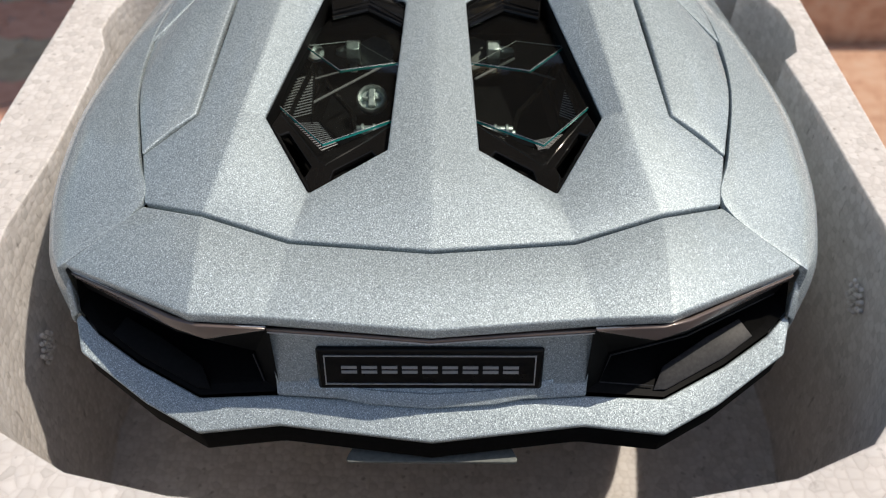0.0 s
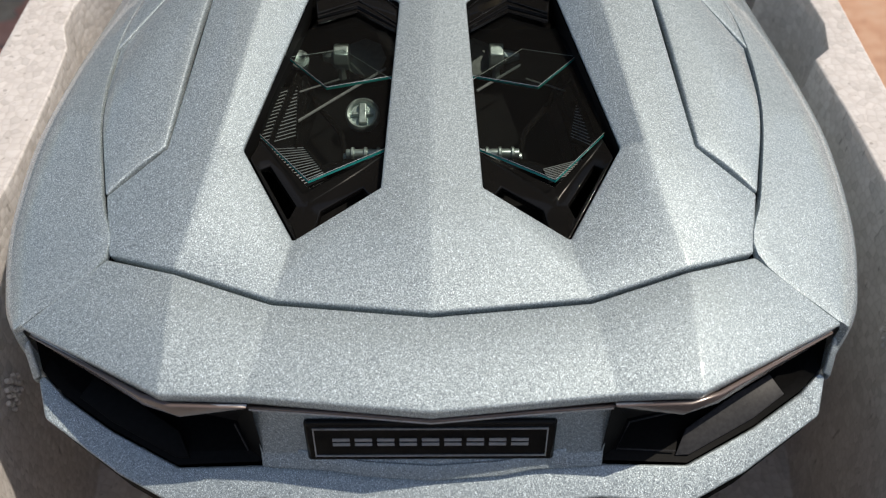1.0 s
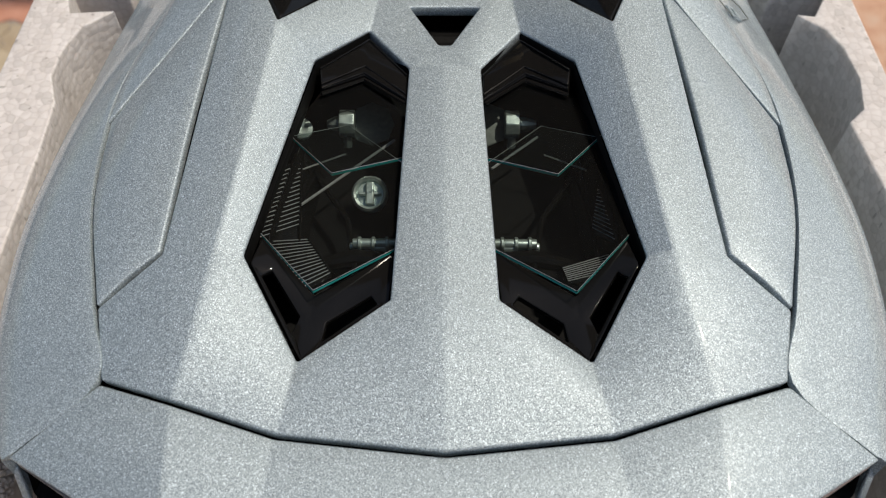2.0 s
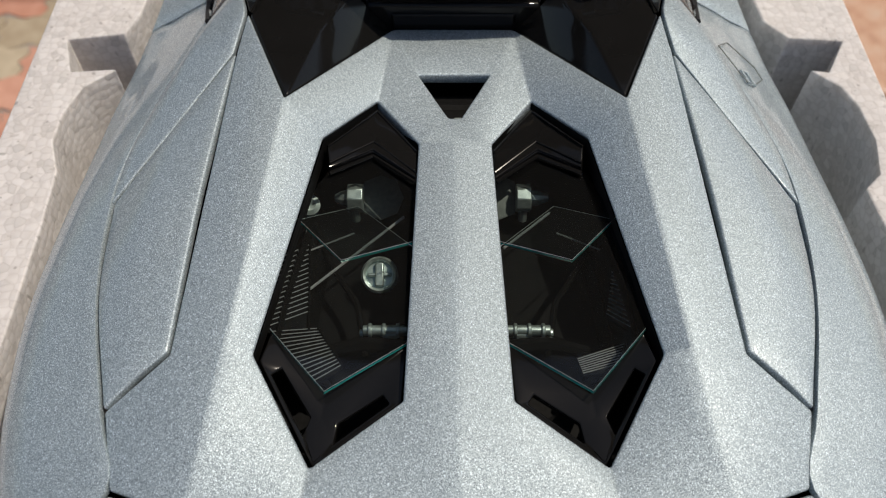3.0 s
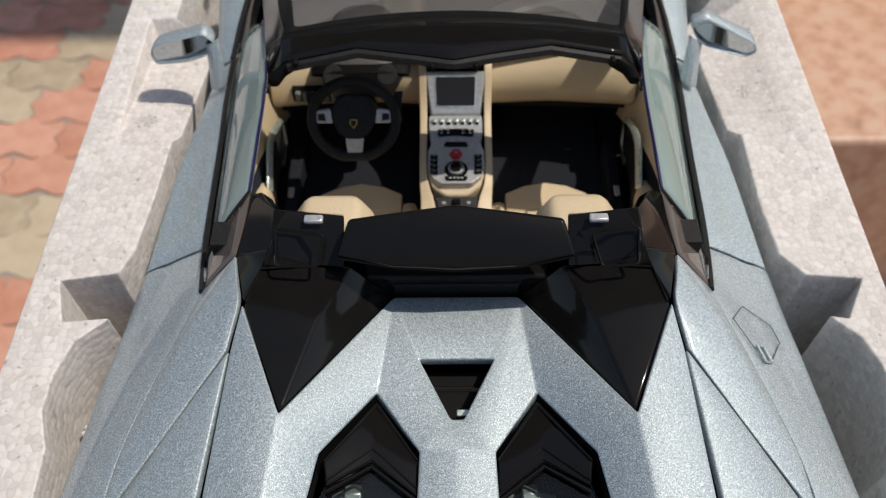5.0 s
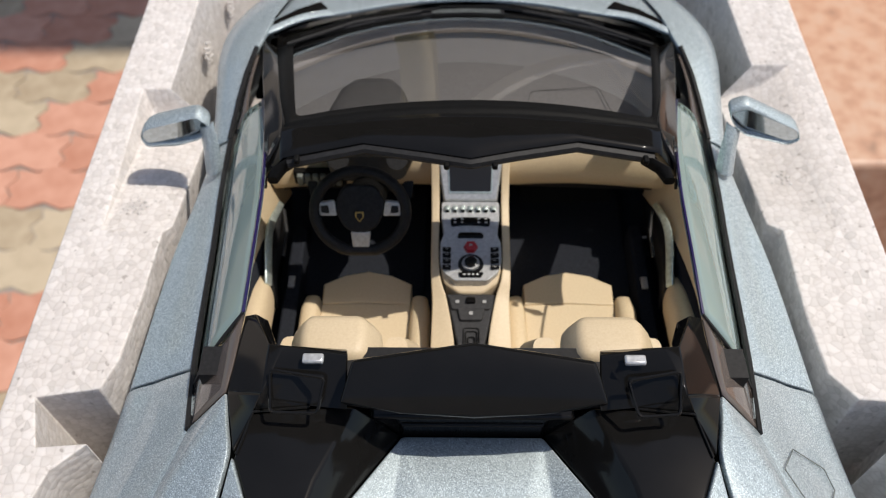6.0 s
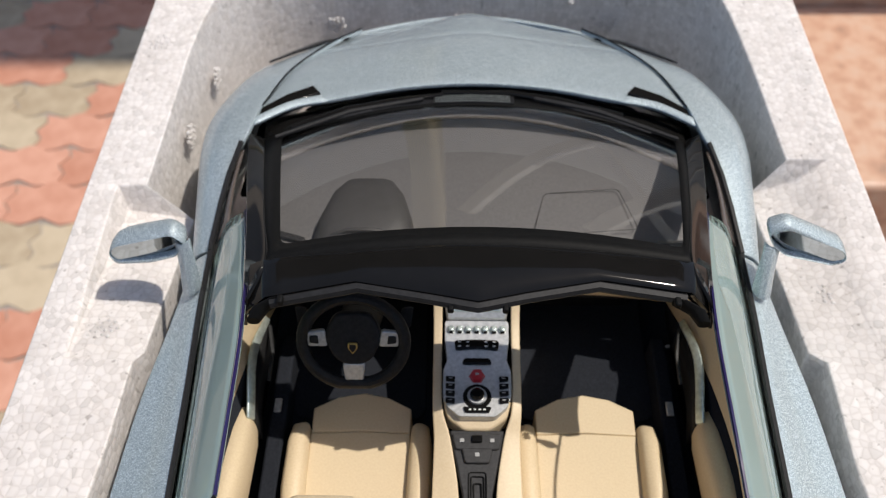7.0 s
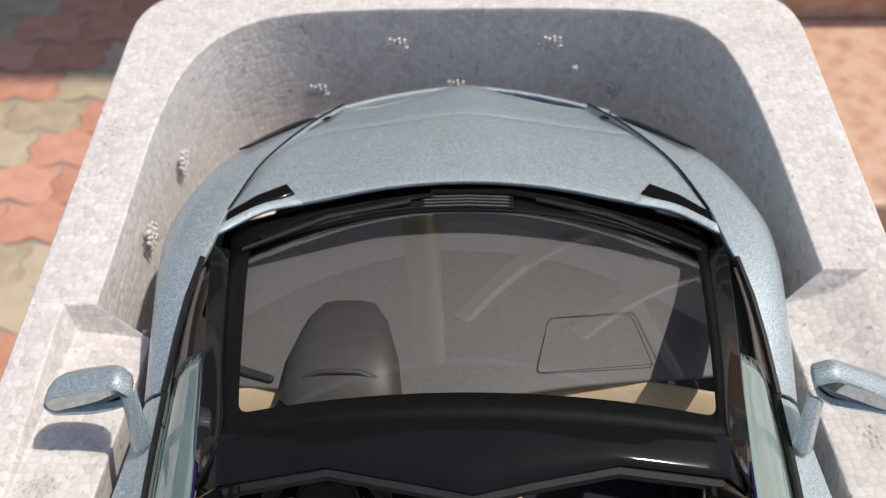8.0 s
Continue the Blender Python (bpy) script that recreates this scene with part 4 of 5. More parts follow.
part("recess_lip", slab([(-1.05, 17.46), (1.05, 17.46), (1.2, 17.62), (-1.2, 17.62)], 6.22, 5.7), BLACK, bulk, bevel=0.03)
part("firewall", slab([(-4.2, 18.2), (4.2, 18.2), (4.2, 18.7), (-4.2, 18.7)], 6.4, 1.7), MATT, bulk)

# ---- cabin ----
cabin = new("cabin")
cabin.parent = car
part("floor_pan", slab([(-4.4, 18.6), (4.4, 18.6), (4.6, 24.5), (4.0, 27.5), (-4.0, 27.5), (-4.6, 24.5)], 1.9, 1.72), CARPET, cabin)
part("bulkhead_front", slab([(-4.4, 26.6), (4.4, 26.6), (4.4, 27.2), (-4.4, 27.2)], 4.6, 1.9), MATT, cabin)
for x0, x1 in ((-3.7, -0.95), (0.95, 3.7)):
    part("floor_mat", slab(rounded([(x0, 22.6), (x1, 22.6), (x1, 25.8), (x0, 25.8)], 0.3), lambda x, y: 1.98 + 0.12 * max(0, y - 24.3), 1.93), CARPET, cabin, bevel=0.04)
part("footrest", slab(rounded([(1.3, 25.2), (3.5, 25.2), (3.5, 26.5), (1.3, 26.5)], 0.2), lambda x, y: 2.0 + 0.9 * (y - 25.2), lambda x, y: 1.95 + 0.85 * (y - 25.2)), DEEP, cabin, bevel=0.05)


def blob(rows, n=12, power=2.6):
    """A padded shape: rows of centre, half width, half depth, with axes across and through."""
    bm, rings = bmesh.new(), []
    for c, a, b, u, w in rows:
        ring = []
        for k in range(n):
            t = 2 * math.pi * k / n
            cx, sx = math.cos(t), math.sin(t)
            e = 2 / power
            px = math.copysign(abs(cx) ** e, cx) * a
            py = math.copysign(abs(sx) ** e, sx) * b
            ring.append(bm.verts.new(Vector(c) + px * Vector(u) + py * Vector(w)))
        rings.append(ring)
    for a, b in zip(rings, rings[1:]):
        for k in range(n):
            bm.faces.new((a[k], a[(k + 1) % n], b[(k + 1) % n], b[k]))
    bm.faces.new(rings[0][::-1])
    bm.faces.new(rings[-1])
    return bm


def seat(x):
    """A bucket seat at x, facing forward."""
    s = new("seat")
    s.parent = car
    X, Z = (1, 0, 0), (0, 0, 1)
    for name, y0, y1, y2, z0 in (("cushion", 19.5, 21.94, 21.98, 2.72), ("cushion_front", 21.96, 22.46, 22.80, 2.725)):
        line = [(x - 0.95, y0), (x + 0.95, y0), (x + 0.96, y1), (x, y2), (x - 0.96, y1)]
        if name == "cushion_front":
            line = [(x - 0.95, y0 - 0.02), (x, y0 + 0.03), (x + 0.95, y0 - 0.02), (x + 0.96, y1), (x + 0.5, y1 + 0.24), (x, y2), (x - 0.5, y1 + 0.24), (x - 0.96, y1)]
        part(name, slab(line, z0, 2.0), CREAM, s, bevel=0.03, angle=30, seg=4)
    for k in (-1, 1):
        bol = [((x + k * 1.12, 19.7, 2.5), 0.2, 0.46, X, Z), ((x + k * 1.16, 20.8, 2.5), 0.24, 0.52, X, Z), ((x + k * 1.17, 21.7, 2.5), 0.22, 0.5, X, Z), ((x + k * 1.15, 22.05, 2.47), 0.18, 0.42, X, Z), ((x + k * 1.12, 22.16, 2.42), 0.1, 0.3, X, Z)]
        part("cushion_bolster", blob(bol, 16, 3.2), CREAM, s, angle=50)
        up = Vector((0, -0.28, 0.96))
        bol = [(Vector((x + k * 1.1, 19.95, 2.9)), 0.2, 0.36, X, (0, 0.96, 0.28)), (Vector((x + k * 1.14, 19.75, 3.7)), 0.24, 0.4, X, (0, 0.96, 0.28)), (Vector((x + k * 1.05, 19.5, 4.6)), 0.24, 0.36, X, (0, 0.96, 0.28)), (Vector((x + k * 0.9, 19.3, 5.25)), 0.2, 0.26, X, (0, 0.96, 0.28))]
        part("back_bolster", blob(bol, 16, 3.0), CREAM, s, angle=50)
    back = [((x, 19.75, 2.6), 0.9, 0.34, X, (0, 0.96, 0.28)), ((x, 19.55, 3.5), 0.95, 0.32, X, (0, 0.96, 0.28)), ((x, 19.3, 4.5), 0.9, 0.3, X, (0, 0.96, 0.28)), ((x, 19.12, 5.1), 1.22, 0.28, X, (0, 0.96, 0.28)), ((x, 19.03, 5.42), 1.26, 0.24, X, (0, 0.96, 0.28)), ((x, 18.97, 5.6), 1.12, 0.14, X, (0, 0.96, 0.28))]
    part("backrest", blob(back, 20, 3.5), CREAM, s, angle=50)
    hexa = rounded([(x - 0.58, 5.5), (x - 0.76, 6.05), (x - 0.48, 6.52), (x + 0.48, 6.52), (x + 0.76, 6.05), (x + 0.58, 5.5)], 0.12, 3)
    ring = lambda g, y, dz=0.0: [(x + (p.x - x) * g, y, 6.05 + (p.y - 6.05) * g + dz) for p in hexa]
    rows = [ring(g, y, dz) for g, y, dz in ((0.5, 18.44, 0.06), (0.86, 18.5, 0.04), (0.97, 18.62, 0.02), (1.0, 18.78, 0.0), (1.0, 19.0, -0.02), (0.96, 19.16, -0.03), (0.85, 19.27, -0.04), (0.5, 19.31, -0.05))]
    bm = loft([r + r[:1] for r in rows])
    for r in (rows[0], rows[-1]):
        bm.faces.new([bm.verts.new(p) for p in r])
    bmesh.ops.remove_doubles(bm, verts=bm.verts, dist=1e-4)
    part("headrest", bm, CREAM, s, angle=60)
    part("seat_base", slab(rounded([(x - 1.1, 19.4), (x + 1.1, 19.4), (x + 1.0, 22.2), (x - 1.0, 22.2)], 0.3), 2.1, 1.9), MATT, s)
    part("belt_buckle", box(x + (1.38 if x < 0 else -1.38), 20.4, 3.05, 0.1, 0.2, 0.3), RED, s, "red belt buckle", bevel=0.03)
    part("belt_tongue", box(x + (1.38 if x < 0 else -1.38), 20.4, 2.82, 0.12, 0.22, 0.22), MATT, s, bevel=0.03)
    return s


seat(-2.17)
seat(2.17)

# centre console
console = new("console")
console.parent = car
console.location.x, console.scale.x = 0.05 * S, 1.08
side_line = lambda k: [(k * 0.74, 18.75, 3.35), (k * 0.74, 20.3, 3.42), (k * 0.72, 21.4, 3.62), (k * 0.75, 22.0, 3.85), (k * 0.76, 23.6, 4.1), (k * 0.78, 24.4, 4.85), (k * 0.78, 24.9, 5.0)]
inner_line = lambda k: [(k * 0.32, 18.75, 3.40), (k * 0.30, 20.3, 3.5), (k * 0.45, 21.4, 3.68), (k * 0.60, 22.0, 3.90), (k * 0.61, 23.6, 4.12), (k * 0.62, 24.4, 4.9), (k * 0.62, 24.9, 5.05)]
for k in (1, -1):
    base = [(x, y, 1.9) for x, y, z in side_line(k)]
    part("console_side", skin([base, side_line(k), inner_line(k)], 24, 2, True, False), CREAM, console, thick=0.06, bevel=0.05, angle=40, seg=3)
part("console_collar", slab(rounded([(-0.58, 22.05), (-0.5, 21.75), (-0.22, 21.55), (0.22, 21.55), (0.5, 21.75), (0.58, 22.05)], 0.08), lambda x, y: 3.72 + 0.45 * (y - 21.55), 3.4), CREAM, console, bevel=0.05, seg=3)
strip = part("shifter_strip", slab(rounded([(-0.2, 18.75), (0.2, 18.75), (0.24, 20.4), (0.46, 21.58), (-0.46, 21.58), (-0.24, 20.4)], 0.05), lambda x, y: 3.44 + 0.085 * (y - 19), 3.1), GREY, console, "dark grey selector strip", bevel=0.04)
ZT = lambda y: 3.44 + 0.085 * (y - 19)
ring_line = [(-0.14, 19.95), (0.14, 19.95), (0.14, 20.8), (-0.14, 20.8)]
for grow in (1.0, 0.72, 0.42):
    part("tray_ring", tube([(px * grow, 20.37 + (py - 20.37) * (grow + 0.1 if grow < 1 else 1), ZT(py) + 0.01) for px, py in rounded(ring_line, 0.05, 3)], 0.014, 5, True), DEEP, console)
part("selector_pad", slab(rounded([(-0.36, 21.2), (0.36, 21.2), (0.42, 21.5), (-0.42, 21.5)], 0.05), lambda px, py: ZT(py) + 0.05, 3.3), GREY, console, bevel=0.02)
part("selector_tongue", slab(rounded([(-0.2, 20.95), (0.2, 20.95), (0.26, 21.22), (-0.26, 21.22)], 0.05), lambda px, py: ZT(py) + 0.06, 3.3), GREY, console, bevel=0.02)
for px, py in ((-0.25, 21.36), (0.25, 21.36), (0, 21.1)):
    part("selector_mark", box(px, py, ZT(py) + 0.066, 0.07, 0.07, 0.012), DIM, console)
part("selector_switch", box(0, 21.38, ZT(21.38) + 0.08, 0.17, 0.13, 0.08), BLACK, console, bevel=0.02)

ZC = lambda y: 3.98 + 0.09 * (y - 21.9)
part("control_plate", slab(rounded([(-0.3, 21.7), (0.3, 21.7), (0.5, 21.88), (0.58, 22.1), (0.58, 22.6), (0.51, 22.8), (0.56, 23.2), (0.56, 23.62), (-0.56, 23.62), (-0.56, 23.2), (-0.51, 22.8), (-0.58, 22.6), (-0.58, 22.1), (-0.5, 21.88)], 0.05, 3), lambda x, y: ZC(y), lambda x, y: ZC(y) - 0.25), SILVER, console, "brushed silver control panel", bevel=0.02)
part("rotary_base", lathe([(0.0, 0.0), (0.25, 0.0), (0.23, 0.03), (0.0, 0.03)], (0, 22.08, ZC(22.08) - 0.01), (0, -0.09, 1)), BLACK, console)
part("rotary_ring", lathe([(0.14, 0.0), (0.17, 0.0), (0.16, 0.05), (0.14, 0.05)], (0, 22.08, ZC(22.08) + 0.015), (0, -0.09, 1)), SILVER, console)
part("rotary_knob", lathe([(0.0, 0.0), (0.12, 0.0), (0.12, 0.1), (0.08, 0.14), (0.0, 0.14)], (0, 22.08, ZC(22.08) + 0.02), (0, -0.09, 1)), BLACK, console)
part("red_cover", lathe([(0.0, 0.0), (0.14, 0.0), (0.12, 0.09), (0.0, 0.1)], (0, 22.47, ZC(22.47)), (0, -0.09, 1), 6), RED, console, "red start button cover")
part("cover_mark", box(0, 22.47, ZC(22.47) + 0.1, 0.06, 0.04, 0.02), DIM, console)
part("key_bar", slab(rounded([(-0.2, 21.76), (0.2, 21.76), (0.24, 21.87), (-0.24, 21.87)], 0.03), ZC(21.8) + 0.05, ZC(21.8) - 0.05), BLACK, console, bevel=0.015)
part("key_mark", join(*[box(-0.12 + 0.08 * n, 21.81, ZC(21.8) + 0.052, 0.04, 0.025, 0.006) for n in range(4)]), WHITE, console)
for k in (-1, 1):
    for j in range(4):
        yk = 21.93 + 0.14 * j
        part("key", slab(rounded([(k * 0.38, yk), (k * 0.53, yk + 0.02), (k * 0.53, yk + 0.11), (k * 0.37, yk + 0.1)][::k], 0.015, 2), ZC(yk) + 0.06, ZC(yk) - 0.03), BLACK, console, bevel=0.012)
        part("key_mark", box(k * 0.45, yk + 0.06, ZC(yk) + 0.064, 0.06, 0.018, 0.006), DIM, console)
part("switch_bar", slab(rounded([(-0.26, 22.7), (0.26, 22.7), (0.22, 22.82), (-0.22, 22.82)], 0.05), ZC(22.75) + 0.06, ZC(22.75) - 0.05), BLACK, console, bevel=0.02)
part("climate_panel", slab(rounded([(-0.37, 22.98), (-0.1, 23.02), (0.1, 23.02), (0.37, 22.98), (0.39, 23.18), (0.1, 23.2), (-0.1, 23.2), (-0.39, 23.18)], 0.06), ZC(23.1) + 0.06, ZC(23.1) - 0.05), BLACK, console, bevel=0.02)
part("climate_marks", join(*[box(x, y, ZC(23.1) + 0.062, 0.05, 0.025, 0.006) for x in (-0.3, -0.16, 0.16, 0.3) for y in (23.05, 23.14)]), WHITE, console)
for n in range(7):
    part("toggle", box(-0.45 + 0.15 * n, 23.42, ZC(23.42) + 0.03, 0.115, 0.12, 0.1), STEEL, console, bevel=0.03)
    part("toggle_slot", box(-0.45 + 0.15 * n, 23.36, ZC(23.36) + 0.03, 0.07, 0.03, 0.07), DEEP, console)
part("screen_bezel", slab(rounded([(-0.52, 23.64), (0.52, 23.64), (0.64, 24.35), (-0.64, 24.35)], 0.05), lambda x, y: 4.16 + 0.95 * (y - 23.64), lambda x, y: 3.9 + 0.95 * (y - 23.64)), SILVER, console, "silver screen surround", bevel=0.03)
part("screen_edge", slab(rounded([(-0.43, 23.74), (0.43, 23.74), (0.45, 24.27), (-0.45, 24.27)], 0.03), lambda x, y: 4.175 + 0.95 * (y - 23.64), lambda x, y: 4.1 + 0.95 * (y - 23.64)), STEEL, console, bevel=0.01)
part("screen", slab(rounded([(-0.40, 23.77), (0.40, 23.77), (0.42, 24.24), (-0.42, 24.24)], 0.03), lambda x, y: 4.185 + 0.95 * (y - 23.64), lambda x, y: 4.1 + 0.95 * (y - 23.64)), SCREEN, console, "blank dark display")

# dashboard
dash = new("dashboard")
dash.parent = car
for k in (1, -1):
    x0, x1 = 0.7 * k, 4.25 * k
    part("knee_panel", skin([[(x0, 24.72, 3.62), (2.4 * k, 24.8, 3.6), (x1, 24.55, 3.7)], [(x0, 24.45, 3.95), (2.4 * k, 24.5, 3.95), (x1, 24.2, 4.1)], [(x0, 24.5, 4.45), (2.4 * k, 24.6, 4.5), (x1, 24.4, 4.6)], [(x0, 24.9, 4.8), (2.4 * k, 25.0, 4.85), (x1, 24.7, 4.85)]], 12, 3), CREAM, dash, thick=0.1, bevel=0.04)
    part("knee_bolster", slab(rounded([(x0, 24.75), (x1, 24.6), (x1, 27), (x0, 27)][::k], 0.1), 3.6, 3.4), MATT, dash)
part("dash_top", skin([[(-4.4, 24.8, 4.95), (-2, 24.6, 5.0), (0, 24.47, 5.06), (2, 24.76, 5.0), (4.4, 25.0, 4.95)], [(-4.3, 26.2, 4.95), (-2, 26.6, 5.05), (0, 26.8, 5.1), (2, 26.6, 5.05), (4.3, 26.2, 4.95)], [(-4.2, 27.35, 4.75), (-2, 28.0, 4.8), (0, 28.5, 4.8), (2, 28.0, 4.8), (4.2, 27.35, 4.75)]], 16, 4), DASH, dash, "dark grey soft dash top", thick=0.1, bevel=0.04)
lid_line = [(1.12, 24.95), (1.39, 26.03), (2.88, 26.15), (3.16, 25.12)]
part("airbag_lid", tube([(px, py, 5.07 + 0.012 * (px - 1)) for px, py in rounded(lid_line, 0.12, 4)], 0.007, 5, True), GREY, dash, "shut line of the airbag lid")
part("binnacle", blob([((-2.1, 24.0, 4.75), 0.8, 0.40, (1, 0, 0), (0, 0, 1)), ((-2.1, 24.45, 4.95), 1.02, 0.52, (1, 0, 0), (0, 0, 1)), ((-2.1, 25.2, 5.0), 0.92, 0.5, (1, 0, 0), (0, 0, 1)), ((-2.1, 25.9, 4.98), 0.72, 0.42, (1, 0, 0), (0, 0, 1)), ((-2.1, 26.3, 4.95), 0.5, 0.26, (1, 0, 0), (0, 0, 1)), ((-2.1, 26.45, 4.9), 0.3, 0.12, (1, 0, 0), (0, 0, 1))], 24, 3.4), POD, dash, "hooded instrument pod", angle=50)
part("binnacle_rim", tube([(-2.98, 24.62, 5.1), (-2.7, 24.66, 5.4), (-2.4, 24.72, 5.5), (-2.1, 24.72, 5.52), (-1.8, 24.72, 5.5), (-1.5, 24.66, 5.4), (-1.22, 24.62, 5.1)], 0.05, 8), POD, dash)
for gx in (-2.69, -1.48):
    part("gauge_ring", lathe([(0.19, 0.0), (0.23, 0.0), (0.22, 0.05), (0.19, 0.05)], (gx, 24.0, 5.05), (0, -0.8, 0.6), 20), GREY, dash)
    part("gauge_face", lathe([(0.0, 0.0), (0.19, 0.0), (0.19, 0.02), (0.0, 0.02)], (gx, 24.0, 5.05), (0, -0.8, 0.6), 20), DEEP, dash)
part("gauge_cowl", blob([((-2.1, 24.1, 4.95), 1.12, 0.22, (1, 0, 0), (0, -0.6, 0.8)), ((-2.1, 24.3, 5.0), 1.12, 0.3, (1, 0, 0), (0, -0.6, 0.8)), ((-2.1, 24.6, 5.0), 1.0, 0.3, (1, 0, 0), (0, -0.6, 0.8))], 20, 3.4), DEEP, dash)
part("centre_vent", slab(rounded([(-0.62, 24.3), (0.62, 24.3), (0.7, 24.5), (-0.7, 24.5)], 0.08), 5.1, 4.95), MATT, dash, bevel=0.03)
for n in (-1, 0, 1):
    part("vent_blade", box(0.4 * n, 24.38, 5.105, 0.34, 0.1, 0.03), GREY, dash, bevel=0.01)
part("vent_frame", slab(rounded([(-3.75, 24.14), (-2.62, 24.14), (-2.62, 24.3), (-3.75, 24.3)], 0.05), 4.48, 4.1), DEEP, dash, bevel=0.02)
for n in range(6):
    part("vent_slat", box(-3.6 + 0.165 * n, 24.1, 4.3, 0.125, 0.12, 0.3), HOSE, dash, bevel=0.025)
part("dash_vent", slab(rounded([(-3.95, 24.98), (-3.3, 24.78), (-3.25, 24.9), (-3.9, 25.12)], 0.05), 5.06, 4.95), GREY, dash, bevel=0.02)

# steering wheel, in its own plane
wheel = new("steering_wheel")
wheel.parent = car
WN = Vector((0, -0.83, 0.557)).normalized()
WU = Vector((0, 0.557, 0.83)).normalized()
WC = Vector((-2.14, 22.55, 5.0))
wp = lambda a, b, c=0.0: WC + a * Vector((1, 0, 0)) + b * WU + c * WN
wm = Matrix((( 1, WU.x, WN.x, WC.x), (0, WU.y, WN.y, WC.y), (0, WU.z, WN.z, WC.z), (0, 0, 0, 1)))


def in_wheel(bm):
    bmesh.ops.transform(bm, matrix=wm, verts=bm.verts)
    return bm


ring = [wp(0.9 * math.cos(t), max(-0.74, 0.05 + 0.83 * math.sin(t))) for t in (2 * math.pi * k / 40 for k in range(40))]
part("rim", tube(ring, 0.115, 12, True), MATT, wheel, "dark grey leather rim")
hub = rounded([(-0.3, 0.6), (0.3, 0.6), (0.46, 0.34), (0.5, 0.1), (0.34, -0.24), (0.16, -0.36), (-0.16, -0.36), (-0.34, -0.24), (-0.5, 0.1), (-0.46, 0.34)], 0.14)
part("hub", in_wheel(slab(hub, lambda x, y: 0.12 - 0.25 * (x * x + y * y), -0.15)), MATT, wheel, bevel=0.05, seg=3)
for k in (-1, 1):
    part("spoke", in_wheel(slab(rounded([(k * 0.45, -0.02), (k * 0.8, -0.02), (k * 0.82, 0.26), (k * 0.5, 0.3)][::k], 0.05), 0.06, -0.05)), SILVER, wheel, "silver spoke", bevel=0.03)
    part("thumb_key", in_wheel(slab(rounded([(k * 0.6, 0.04), (k * 0.76, 0.06), (k * 0.76, 0.19), (k * 0.62, 0.2)][::k], 0.03), 0.085, 0.05)), MATT, wheel, bevel=0.01)
    part("paddle", in_wheel(slab(rounded([(k * 0.72, 0.1), (k * 1.0, 0.25), (k * 1.05, 0.62), (k * 0.85, 0.6)][::k], 0.05), -0.22, -0.28)), MATT, wheel, bevel=0.02)
part("lower_spoke", in_wheel(slab(rounded([(-0.2, -0.34), (0.2, -0.34), (0.15, -0.8), (-0.15, -0.8)], 0.04), 0.07, -0.04)), SILVER, wheel, "silver lower spoke", bevel=0.03)
part("badge", in_wheel(slab([(-0.08, 0.09), (0.08, 0.09), (0.085, -0.01), (0, -0.12), (-0.085, -0.01)], 0.15, 0.1)), GOLD, wheel, "gold shield badge", bevel=0.01)
part("badge_face", in_wheel(slab([(-0.055, 0.065), (0.055, 0.065), (0.06, -0.01), (0, -0.09), (-0.06, -0.01)], 0.156, 0.14)), MATT, wheel)
part("column", tube([WC - 0.1 * WN, WC - 1.6 * WN], [0.3, 0.42], 12), DEEP, wheel)
part("brake_pedal", box(-2.0, 25.3, 2.7, 0.42, 0.1, 0.3), GREY, cabin, bevel=0.03)
part("accelerator", box(-1.4, 25.3, 2.6, 0.25, 0.1, 0.5), GREY, cabin, bevel=0.03)

